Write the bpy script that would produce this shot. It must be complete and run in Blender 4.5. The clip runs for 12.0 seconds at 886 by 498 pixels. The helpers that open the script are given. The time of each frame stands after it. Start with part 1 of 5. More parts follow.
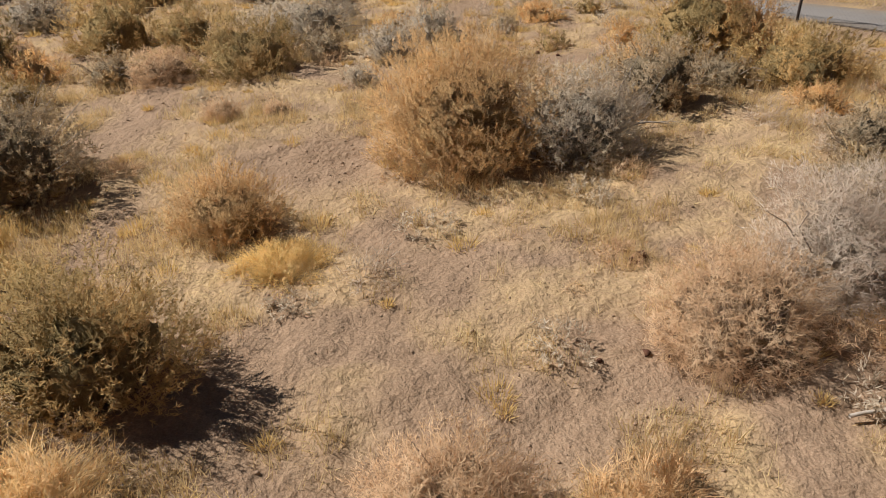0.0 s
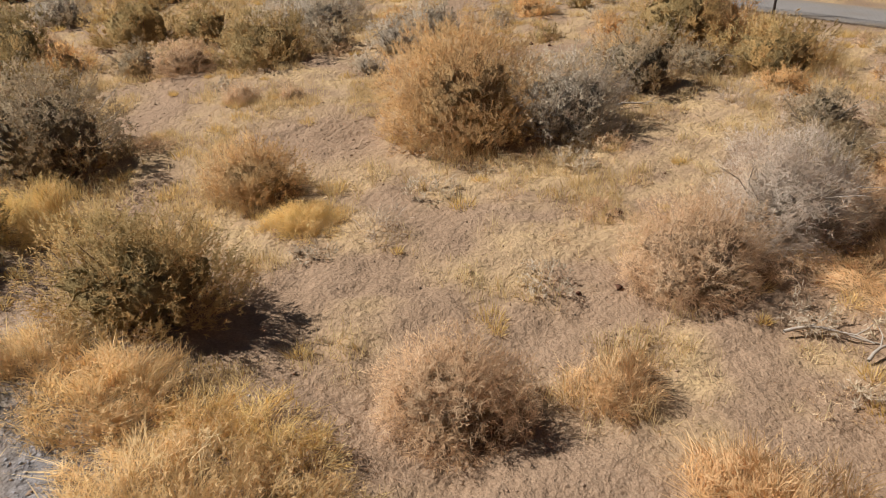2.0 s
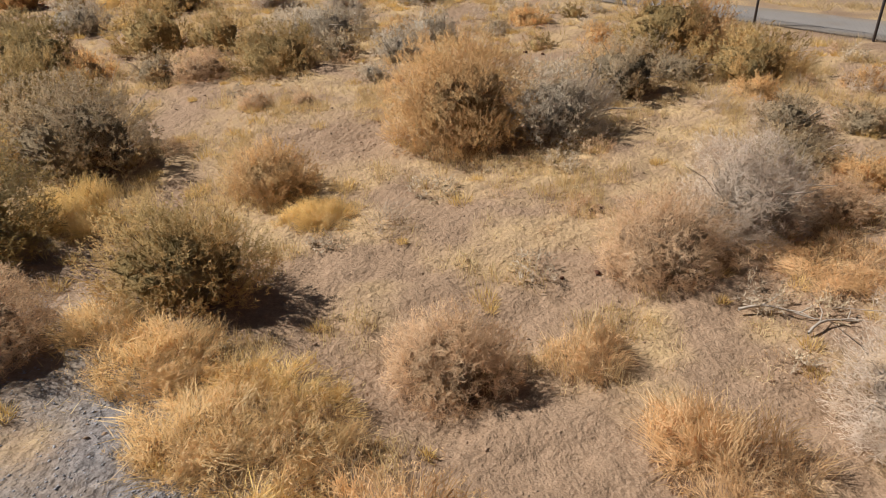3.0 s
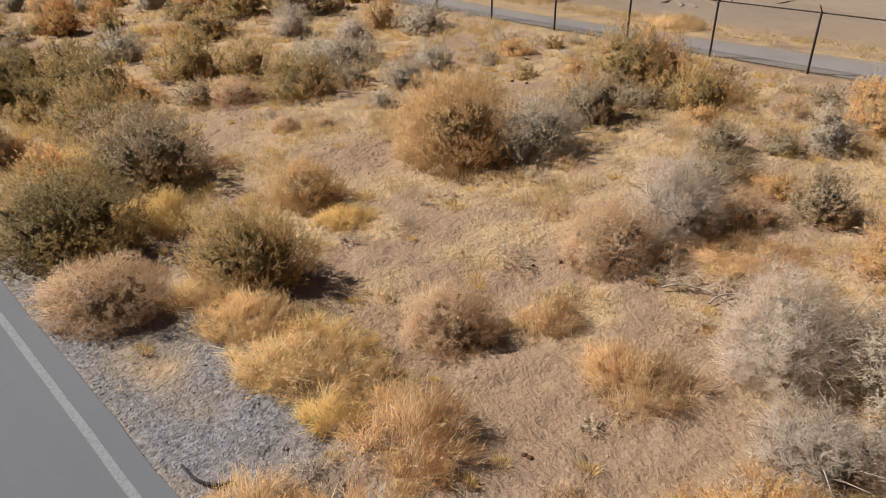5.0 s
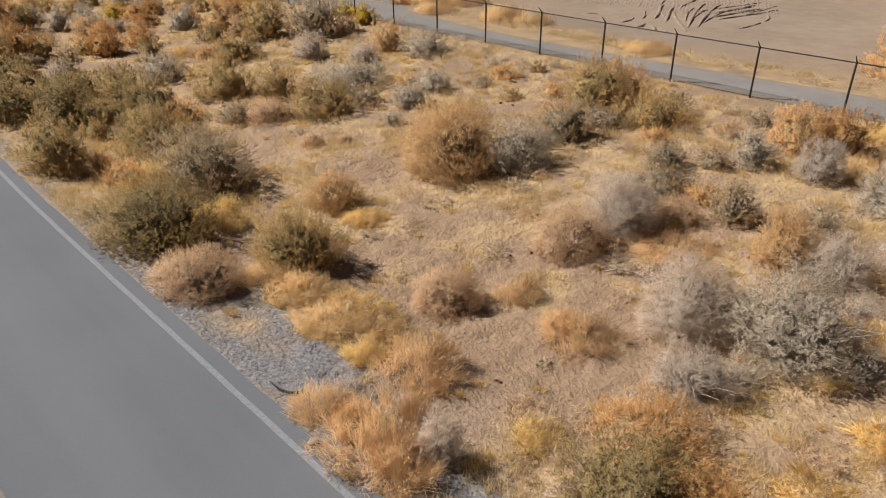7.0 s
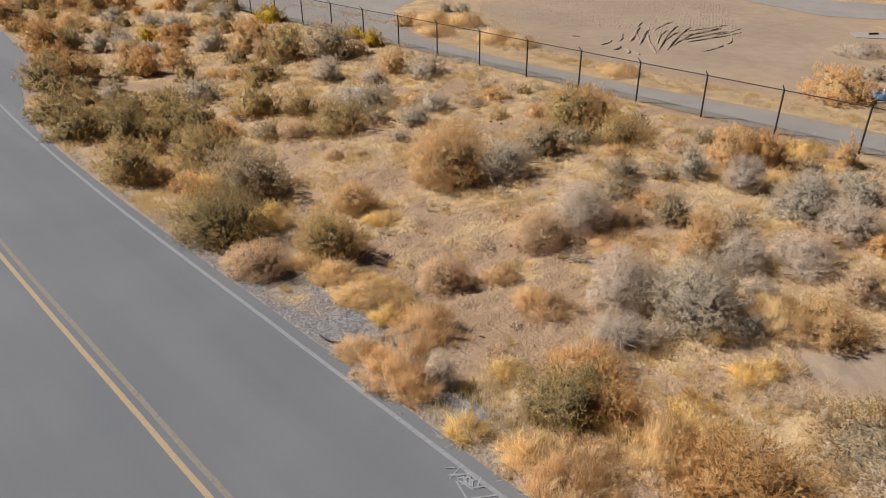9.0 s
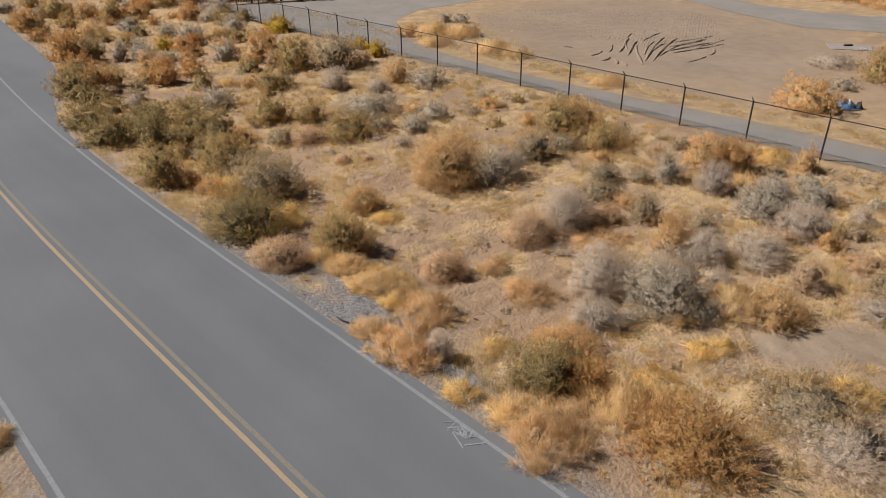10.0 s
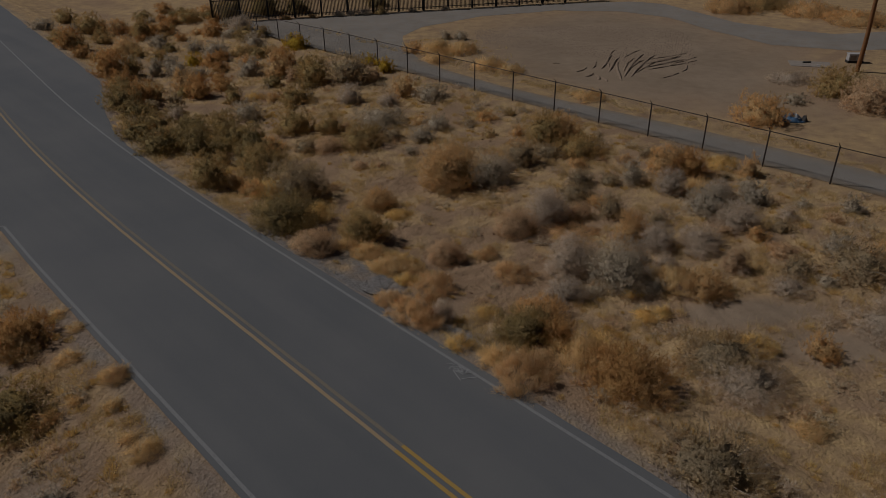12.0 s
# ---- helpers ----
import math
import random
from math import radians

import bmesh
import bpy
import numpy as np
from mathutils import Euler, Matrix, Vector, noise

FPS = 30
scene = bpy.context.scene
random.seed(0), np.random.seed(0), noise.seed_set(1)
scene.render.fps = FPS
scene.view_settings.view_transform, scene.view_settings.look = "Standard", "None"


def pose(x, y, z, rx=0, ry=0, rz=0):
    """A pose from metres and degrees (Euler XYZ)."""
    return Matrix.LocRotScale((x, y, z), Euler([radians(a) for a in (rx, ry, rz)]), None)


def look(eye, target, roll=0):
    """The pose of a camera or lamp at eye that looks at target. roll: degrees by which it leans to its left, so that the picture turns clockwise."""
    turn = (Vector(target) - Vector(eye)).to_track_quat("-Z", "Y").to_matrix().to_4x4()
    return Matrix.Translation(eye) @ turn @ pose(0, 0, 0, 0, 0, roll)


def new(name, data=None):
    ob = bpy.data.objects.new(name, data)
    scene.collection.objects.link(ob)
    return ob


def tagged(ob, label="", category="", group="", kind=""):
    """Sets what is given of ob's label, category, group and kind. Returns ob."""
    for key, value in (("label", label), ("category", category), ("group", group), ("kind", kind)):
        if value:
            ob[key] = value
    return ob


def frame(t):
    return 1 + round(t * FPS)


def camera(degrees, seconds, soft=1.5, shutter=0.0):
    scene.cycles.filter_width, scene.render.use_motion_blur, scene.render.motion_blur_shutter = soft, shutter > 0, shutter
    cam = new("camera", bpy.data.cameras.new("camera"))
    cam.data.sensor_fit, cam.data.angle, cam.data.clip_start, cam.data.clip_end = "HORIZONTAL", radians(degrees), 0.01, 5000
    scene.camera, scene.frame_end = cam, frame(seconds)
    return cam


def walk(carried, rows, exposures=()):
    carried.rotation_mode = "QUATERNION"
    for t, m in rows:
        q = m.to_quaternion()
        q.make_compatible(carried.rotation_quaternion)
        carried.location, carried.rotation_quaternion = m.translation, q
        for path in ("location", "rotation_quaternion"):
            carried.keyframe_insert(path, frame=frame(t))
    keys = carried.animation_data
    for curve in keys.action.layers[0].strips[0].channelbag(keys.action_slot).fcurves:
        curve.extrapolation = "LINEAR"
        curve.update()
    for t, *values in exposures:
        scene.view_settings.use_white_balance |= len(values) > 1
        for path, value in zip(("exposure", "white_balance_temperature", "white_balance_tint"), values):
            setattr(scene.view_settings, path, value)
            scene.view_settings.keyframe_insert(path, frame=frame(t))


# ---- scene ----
import functools

# the camera's way: backwards and up from the pasture over the road
cam = camera(64.2, 12.0, soft=0.68, shutter=0.35)
PATH = [
    (0, (0.161, -0.483, 3.858), (0.123, 1.251, 2.863), -1.2),
    (0.5, (0.146, -0.701, 3.853), (0.109, 1.035, 2.86), -1.2),
    (1, (0.146, -1.008, 3.852), (0.11, 0.729, 2.861), -1.2),
    (1.5, (0.139, -1.385, 3.881), (0.103, 0.351, 2.888), -1.3),
    (2, (0.14, -1.828, 3.962), (0.104, -0.092, 2.97), -1.3),
    (2.5, (0.145, -2.306, 4.145), (0.109, -0.57, 3.153), -1.3),
    (3, (0.159, -2.856, 4.389), (0.123, -1.118, 3.399), -1.3),
    (5, (0.11, -5.537, 5.646), (0.089, -3.788, 4.676), -0.9),
    (5.5, (0.127, -6.326, 6.079), (0.106, -4.578, 5.107), -0.9),
    (6, (0.138, -7.153, 6.52), (0.118, -5.406, 5.547), -0.8),
    (6.5, (0.147, -8.014, 6.947), (0.128, -6.266, 5.975), -0.7),
    (7, (0.16, -8.923, 7.396), (0.141, -7.176, 6.423), -0.7),
    (9, (0.215, -12.976, 9.451), (0.197, -11.229, 8.478), -0.7),
    (9.5, (0.216, -14.124, 9.991), (0.2, -12.376, 9.019), -0.6),
    (10, (0.254, -15.31, 10.548), (0.236, -13.561, 9.577), -0.6),
    (10.5, (0.24, -16.487, 11.118), (0.224, -14.739, 10.147), -0.6),
    (11, (0.239, -17.697, 11.708), (0.223, -15.949, 10.736), -0.6),
    (11.5, (0.246, -18.892, 12.258), (0.229, -17.144, 11.287), -0.6),
    (12, (0.225, -20.057, 12.717), (0.206, -18.307, 11.749), -0.6),
]
EXPOSURES = [(0.0, 0.32), (2.5, 0.37), (9.6, 0.37), (10.0, 0.22), (10.5, -0.08), (11.0, -0.46), (11.5, -0.94), (12.0, -1.70)]
walk(cam, [(t, look(eye, target, roll)) for t, eye, target, roll in PATH], EXPOSURES)

# ---- world and sun ----
SUN_TURN, SUN_HEIGHT = radians(-75), radians(46)
world = bpy.data.worlds.new("sky")
scene.world = world
world.use_nodes = True
wn = world.node_tree.nodes
sky = wn.new("ShaderNodeTexSky")
sky.sky_type, sky.sun_disc = "NISHITA", False
sky.sun_elevation, sky.sun_rotation = SUN_HEIGHT, SUN_TURN
sky.altitude, sky.dust_density, sky.air_density, sky.ozone_density = 2600, 0.0, 0.42, 2.5
wn["Background"].inputs["Strength"].default_value = 0.042
world.node_tree.links.new(sky.outputs[0], wn["Background"].inputs["Color"])
sun_data = bpy.data.lights.new("sun", "SUN")
sun_data.energy, sun_data.angle, sun_data.color = 5.0, radians(0.55), (1.0, 0.960, 0.970)
sun = new("sun", sun_data)
to_sun = Vector((math.sin(SUN_TURN) * math.cos(SUN_HEIGHT), math.cos(SUN_TURN) * math.cos(SUN_HEIGHT), math.sin(SUN_HEIGHT)))
sun.matrix_world = look(to_sun * 60, (0, 0, 0))


# ---- materials ----
def material(name, rough=0.9, spec=0.25):
    m = bpy.data.materials.new(name)
    m.use_nodes = True
    b = m.node_tree.nodes["Principled BSDF"]
    b.inputs["Roughness"].default_value = rough
    b.inputs["Specular IOR Level"].default_value = spec
    return m, m.node_tree.nodes, m.node_tree.links, b


def ramp(n, links, source, stops):
    r = n.new("ShaderNodeValToRGB")
    e = r.color_ramp.elements
    while len(e) < len(stops):
        e.new(0.5)
    for k, (at, c) in enumerate(stops):
        e[k].position, e[k].color = at, (*c, 1)
    links.new(source, r.inputs["Fac"])
    return r.outputs["Color"]


def noise_tex(n, links, scale, detail=4, rough=0.55, coords="Object", stretch=None):
    tc = n.new("ShaderNodeTexCoord")
    t = n.new("ShaderNodeTexNoise")
    t.inputs["Scale"].default_value, t.inputs["Detail"].default_value, t.inputs["Roughness"].default_value = scale, detail, rough
    source = tc.outputs[coords]
    if stretch:
        mp = n.new("ShaderNodeMapping")
        mp.inputs["Scale"].default_value = stretch
        links.new(source, mp.inputs["Vector"])
        source = mp.outputs["Vector"]
    links.new(source, t.inputs["Vector"])
    return t.outputs["Fac"]


def mix(n, links, fac, a, b, kind="MIX"):
    m = n.new("ShaderNodeMix")
    m.data_type, m.blend_type = "RGBA", kind
    for source, key in ((fac, 0), (a, 6), (b, 7)):
        if hasattr(source, "links"):
            links.new(source, m.inputs[key])
        elif key == 0:
            m.inputs[0].default_value = source
        else:
            m.inputs[key].default_value = (*source, 1)
    return m.outputs[2]


def bumped(n, links, b, heights, distance=0.02, strength=0.7):
    """Relief from one or more grey sources, summed."""
    total = heights[0]
    for h in heights[1:]:
        a = n.new("ShaderNodeMath")
        links.new(total, a.inputs[0]), links.new(h, a.inputs[1])
        total = a.outputs[0]
    bp = n.new("ShaderNodeBump")
    bp.inputs["Distance"].default_value, bp.inputs["Strength"].default_value = distance, strength
    links.new(total, bp.inputs["Height"])
    links.new(bp.outputs[0], b.inputs["Normal"])


def leaf_material(name, tones, thin=0.25, tips=None, share=0.5):
    """Leaves or twigs: each one its own tone, patches of tone over the plant, and a tone of the whole plant."""
    m, n, links, b = material(name, 0.8, 0.15)
    geo, info = n.new("ShaderNodeNewGeometry"), n.new("ShaderNodeObjectInfo")
    each = ramp(n, links, geo.outputs["Random Per Island"], [(k / (len(tones) - 1), c) for k, c in enumerate(tones)])
    patch = noise_tex(n, links, 2.6, 2)
    patches = ramp(n, links, patch, [(0.3, tones[0]), (0.52, tones[len(tones) // 2]), (0.7, tones[-1])])
    col = mix(n, links, 0.72, each, patches)
    if tips:
        # dried seed heads and flower heads in drifts over the crown
        drift = noise_tex(n, links, 1.3, 3, 0.6)
        faded = ramp(n, links, drift, [(0.62 - 0.3 * share, (0, 0, 0)), (0.74 - 0.3 * share, (1, 1, 1))])
        rough = n.new("ShaderNodeMath")
        rough.operation = "MULTIPLY"
        links.new(faded, rough.inputs[0])
        rough.inputs[1].default_value = 0.75
        col = mix(n, links, rough.outputs[0], col, tips)
    whole = ramp(n, links, info.outputs["Random"], [(0, (0.91, 0.90, 0.91)), (1, (1.10, 1.06, 1.02))])
    col = mix(n, links, 1.0, col, whole, "MULTIPLY")
    links.new(col, b.inputs["Base Color"])
    tr, ms, out = n.new("ShaderNodeBsdfTranslucent"), n.new("ShaderNodeMixShader"), n["Material Output"]
    links.new(col, tr.inputs["Color"])
    ms.inputs[0].default_value = thin
    links.new(b.outputs[0], ms.inputs[1]), links.new(tr.outputs[0], ms.inputs[2])
    links.new(ms.outputs[0], out.inputs["Surface"])
    return m


def plain(name, a, c, scale=8, rough=0.85, spec=0.25, relief=0.005, metal=0.0):
    m, n, links, b = material(name, rough, spec)
    f = noise_tex(n, links, scale, 5, 0.65)
    links.new(ramp(n, links, f, [(0.3, a), (0.7, c)]), b.inputs["Base Color"])
    b.inputs["Metallic"].default_value = metal
    bumped(n, links, b, [noise_tex(n, links, scale * 6, 4)], relief)
    return m


def ground_material():
    m, n, links, b = material("dry_earth", 0.95, 0.1)
    big, mid, fine = noise_tex(n, links, 0.22, 4), noise_tex(n, links, 1.3, 5, 0.6), noise_tex(n, links, 14, 5, 0.7)
    grit = noise_tex(n, links, 55, 4, 0.75)
    dirt = ramp(n, links, big, [(0.34, (0.217, 0.141, 0.087)), (0.55, (0.299, 0.202, 0.128)), (0.72, (0.382, 0.264, 0.173))])
    dirt = mix(n, links, 0.55, dirt, ramp(n, links, mid, [(0.3, (0.177, 0.111, 0.063)), (0.7, (0.393, 0.268, 0.166))]))
    dirt = mix(n, links, 0.35, dirt, ramp(n, links, fine, [(0.32, (0.165, 0.103, 0.057)), (0.5, (0.376, 0.255, 0.150)), (0.75, (0.547, 0.399, 0.257))]))
    dirt = mix(n, links, 0.4, dirt, ramp(n, links, grit, [(0.34, (0.125, 0.078, 0.046)), (0.5, (0.331, 0.223, 0.137)), (0.66, (0.524, 0.382, 0.251))]))
    at = n.new("ShaderNodeAttribute")
    at.attribute_name = "cover"
    sep = n.new("ShaderNodeSeparateColor")
    links.new(at.outputs["Color"], sep.inputs[0])
    straw_a, straw_b = noise_tex(n, links, 9, 5, 0.7, stretch=(1, 3.5, 1)), noise_tex(n, links, 9, 5, 0.7, stretch=(3.5, 1, 1))
    straw = ramp(n, links, straw_a, [(0.34, (0.30, 0.195, 0.10)), (0.5, (0.52, 0.365, 0.175)), (0.64, (0.70, 0.51, 0.25))])
    straw = mix(n, links, 0.5, straw, ramp(n, links, straw_b, [(0.34, (0.31, 0.205, 0.11)), (0.5, (0.52, 0.365, 0.18)), (0.66, (0.71, 0.52, 0.265))]))
    patchy = n.new("ShaderNodeMath")
    patchy.operation = "MULTIPLY_ADD"
    links.new(mid, patchy.inputs[0])
    patchy.inputs[1].default_value = 2.2
    patchy.inputs[2].default_value = -0.62
    keep = n.new("ShaderNodeMath")
    keep.operation, keep.use_clamp = "MULTIPLY", True
    links.new(patchy.outputs[0], keep.inputs[0]), links.new(sep.outputs[0], keep.inputs[1])
    col = mix(n, links, keep.outputs[0], dirt, straw)
    stone = ramp(n, links, fine, [(0.3, (0.11, 0.100, 0.090)), (0.5, (0.22, 0.205, 0.19)), (0.72, (0.36, 0.34, 0.315))])
    col = mix(n, links, sep.outputs[1], col, stone)
    sand = ramp(n, links, mid, [(0.3, (0.232, 0.180, 0.124)), (0.7, (0.314, 0.248, 0.174))])
    sand = mix(n, links, 0.3, sand, ramp(n, links, big, [(0.38, (0.17, 0.125, 0.088)), (0.6, (0.33, 0.25, 0.18))]))
    sand = mix(n, links, 0.16, sand, ramp(n, links, fine, [(0.3, (0.24, 0.165, 0.105)), (0.7, (0.46, 0.34, 0.235))]))
    col = mix(n, links, sep.outputs[2], col, sand)
    links.new(col, b.inputs["Base Color"])
    clod = noise_tex(n, links, 4.5, 3, 0.55)
    firm = n.new("ShaderNodeMath")
    firm.operation = "MULTIPLY_ADD"
    links.new(sep.outputs[2], firm.inputs[0])
    firm.inputs[1].default_value, firm.inputs[2].default_value = -0.85, 1.0
    calm = n.new("ShaderNodeMath")
    calm.operation = "MULTIPLY"
    links.new(clod, calm.inputs[0]), links.new(firm.outputs[0], calm.inputs[1])
    trodden = noise_tex(n, links, 10.5, 4, 0.62)
    hoofed = n.new("ShaderNodeMath")
    hoofed.operation = "MULTIPLY"
    links.new(trodden, hoofed.inputs[0]), links.new(firm.outputs[0], hoofed.inputs[1])
    pitted = n.new("ShaderNodeMath")
    pitted.operation = "MULTIPLY"
    links.new(grit, pitted.inputs[0])
    pitted.inputs[1].default_value = 0.16
    bumped(n, links, b, [calm.outputs[0], hoofed.outputs[0], pitted.outputs[0]], 0.062, 1.0)
    return m


def asphalt_material():
    m, n, links, b = material("worn_asphalt", 0.82, 0.3)
    wide = noise_tex(n, links, 0.22, 4)
    tc, turn, pull, lanes = n.new("ShaderNodeTexCoord"), n.new("ShaderNodeMapping"), n.new("ShaderNodeMapping"), n.new("ShaderNodeTexNoise")
    turn.inputs["Rotation"].default_value = (0, 0, radians(45.6))
    pull.inputs["Scale"].default_value = (0.05, 0.75, 1)
    lanes.inputs["Scale"].default_value, lanes.inputs["Detail"].default_value = 1.0, 4
    links.new(tc.outputs["Object"], turn.inputs["Vector"]), links.new(turn.outputs[0], pull.inputs["Vector"]), links.new(pull.outputs[0], lanes.inputs["Vector"])
    streak = lanes.outputs["Fac"]
    grain = noise_tex(n, links, 90, 3, 0.7)
    col = ramp(n, links, wide, [(0.3, (0.098, 0.105, 0.112)), (0.7, (0.140, 0.142, 0.140))])
    col = mix(n, links, 0.35, col, ramp(n, links, streak, [(0.36, (0.088, 0.097, 0.102)), (0.64, (0.155, 0.157, 0.154))]))
    col = mix(n, links, 0.3, col, ramp(n, links, grain, [(0.3, (0.095, 0.096, 0.094)), (0.7, (0.184, 0.186, 0.182))]))
    links.new(col, b.inputs["Base Color"])
    bumped(n, links, b, [grain], 0.004, 0.6)
    return m


def gravel_road_material():
    """Grey gravel that thins out into sand along its edges."""
    m, n, links, b = material("grey_gravel", 0.95, 0.1)
    big, mid, fine = noise_tex(n, links, 0.35, 4), noise_tex(n, links, 1.4, 5, 0.65), noise_tex(n, links, 12, 4, 0.7)
    col = ramp(n, links, big, [(0.3, (0.200, 0.184, 0.161)), (0.7, (0.285, 0.258, 0.222))])
    col = mix(n, links, 0.4, col, ramp(n, links, fine, [(0.3, (0.18, 0.165, 0.145)), (0.7, (0.31, 0.286, 0.252))]))
    at, add = n.new("ShaderNodeAttribute"), n.new("ShaderNodeMath")
    at.attribute_name = "edge"
    add.operation = "MULTIPLY_ADD"
    add.inputs[1].default_value = 0.55
    links.new(at.outputs["Fac"], add.inputs[0]), links.new(mid, add.inputs[2])
    sand = ramp(n, links, mid, [(0.3, (0.232, 0.180, 0.124)), (0.7, (0.314, 0.248, 0.174))])
    links.new(mix(n, links, ramp(n, links, add.outputs[0], [(0.45, (0, 0, 0)), (0.72, (0.55, 0.55, 0.55)), (1.0, (1, 1, 1))]), sand, col), b.inputs["Base Color"])
    bumped(n, links, b, [fine], 0.01)
    return m


def paint_material(name, paint, worn, cover):
    """Road paint worn through to the asphalt: cover is the share that still stands."""
    m, n, links, b = material(name, 0.8, 0.25)
    f = noise_tex(n, links, 22, 5, 0.75)
    mid = 1.0 - cover
    links.new(ramp(n, links, f, [(max(0.05, mid - 0.12), worn), (mid + 0.08, paint)]), b.inputs["Base Color"])
    return m


MAT_GROUND = ground_material()
MAT_ASPHALT = asphalt_material()
MAT_GRAVEL_ROAD = gravel_road_material()
MAT_WHITE = paint_material("worn_white_paint", (0.225, 0.228, 0.224), (0.155, 0.158, 0.156), 0.55)
MAT_CHALK = paint_material("sprayed_white_paint", (0.29, 0.294, 0.29), (0.165, 0.167, 0.165), 0.5)
MAT_YELLOW = paint_material("fresh_yellow_paint", (0.37, 0.24, 0.07), (0.23, 0.165, 0.075), 0.65)
MAT_YELLOW_OLD = paint_material("faded_yellow_paint", (0.33, 0.245, 0.145), (0.19, 0.163, 0.122), 0.6)
MAT_YELLOW_FAINT = paint_material("almost_gone_yellow_paint", (0.205, 0.175, 0.130), (0.130, 0.130, 0.118), 0.55)
MAT_STONE = plain("shoulder_stone", (0.195, 0.190, 0.188), (0.44, 0.430, 0.42), 12, 0.9, 0.2)
MAT_CLOD = plain("earth_clod", (0.23, 0.156, 0.100), (0.37, 0.258, 0.168), 14, 0.95, 0.1)
MAT_STEEL = plain("dark_weathered_steel", (0.035, 0.028, 0.024), (0.075, 0.055, 0.042), 20, 0.6, 0.4, 0.001, 0.4)
MAT_WIRE = plain("galvanised_wire", (0.12, 0.11, 0.10), (0.20, 0.19, 0.17), 30, 0.5, 0.4, 0.0005, 0.5)
MAT_IRON = plain("black_painted_iron", (0.016, 0.014, 0.013), (0.04, 0.034, 0.03), 18, 0.6, 0.35, 0.001)
MAT_POLE = plain("weathered_pole_wood", (0.19, 0.085, 0.035), (0.30, 0.15, 0.065), 6, 0.85, 0.2, 0.01)
MAT_CONCRETE = plain("pale_concrete", (0.24, 0.205, 0.170), (0.33, 0.290, 0.245), 3, 0.9, 0.2, 0.005)
MAT_DARK = plain("dark_rubber", (0.022, 0.020, 0.018), (0.045, 0.040, 0.035), 16, 0.7, 0.3)
MAT_BOX = plain("pale_cabinet_paint", (0.38, 0.37, 0.355), (0.48, 0.465, 0.45), 5, 0.6, 0.35, 0.001)
MAT_TARP = plain("blue_tarpaulin", (0.05, 0.14, 0.28), (0.16, 0.27, 0.40), 4, 0.45, 0.4, 0.02)
MAT_TARP_PALE = plain("pale_plastic_sheet", (0.50, 0.55, 0.60), (0.66, 0.70, 0.72), 4, 0.45, 0.4, 0.02)
MAT_BOARD = plain("red_brown_board", (0.10, 0.040, 0.025), (0.19, 0.085, 0.05), 7, 0.8, 0.2)
MAT_WOOD = plain("bleached_wood", (0.30, 0.25, 0.19), (0.46, 0.40, 0.32), 9, 0.85, 0.2)
MAT_ROCK = plain("tan_rock", (0.26, 0.20, 0.135), (0.40, 0.32, 0.23), 7, 0.9, 0.2, 0.02)
MAT_DUNG = plain("dry_dung", (0.075, 0.035, 0.022), (0.15, 0.075, 0.045), 20, 0.95, 0.1, 0.01)
MAT_SAND = plain("turned_sand", (0.205, 0.152, 0.108), (0.300, 0.228, 0.166), 3, 0.95, 0.1, 0.02)
MAT_TWIG = leaf_material("brown_twigs", [(0.14, 0.092, 0.054), (0.24, 0.162, 0.098), (0.34, 0.243, 0.153)], 0.05)
MAT_TWIG_PALE = leaf_material("grey_twigs", [(0.155, 0.110, 0.080), (0.27, 0.205, 0.155), (0.42, 0.345, 0.27)], 0.05)

def thicket_material(name, tones, tips=None, share=0.5):
    """The dense mass of fine twigs and leaves inside a shrub, too fine to tell apart."""
    m, n, links, b = material(name, 0.95, 0.05)
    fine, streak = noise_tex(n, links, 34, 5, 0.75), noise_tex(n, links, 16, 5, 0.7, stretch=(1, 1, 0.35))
    # the first tone paints shade between the twigs into the relief's hollows
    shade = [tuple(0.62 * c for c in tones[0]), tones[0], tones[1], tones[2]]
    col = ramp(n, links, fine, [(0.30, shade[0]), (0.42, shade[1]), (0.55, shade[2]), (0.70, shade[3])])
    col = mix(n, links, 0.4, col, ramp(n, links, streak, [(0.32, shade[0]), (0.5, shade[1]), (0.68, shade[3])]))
    if tips:
        drift = noise_tex(n, links, 1.3, 3, 0.6)
        col = mix(n, links, ramp(n, links, drift, [(0.62 - 0.3 * share, (0, 0, 0)), (0.74 - 0.3 * share, (0.6, 0.6, 0.6))]), col, tips)
    info = n.new("ShaderNodeObjectInfo")
    whole = ramp(n, links, info.outputs["Random"], [(0, (0.91, 0.90, 0.91)), (1, (1.10, 1.06, 1.02))])
    links.new(mix(n, links, 1.0, col, whole, "MULTIPLY"), b.inputs["Base Color"])
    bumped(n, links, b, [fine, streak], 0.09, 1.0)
    return m


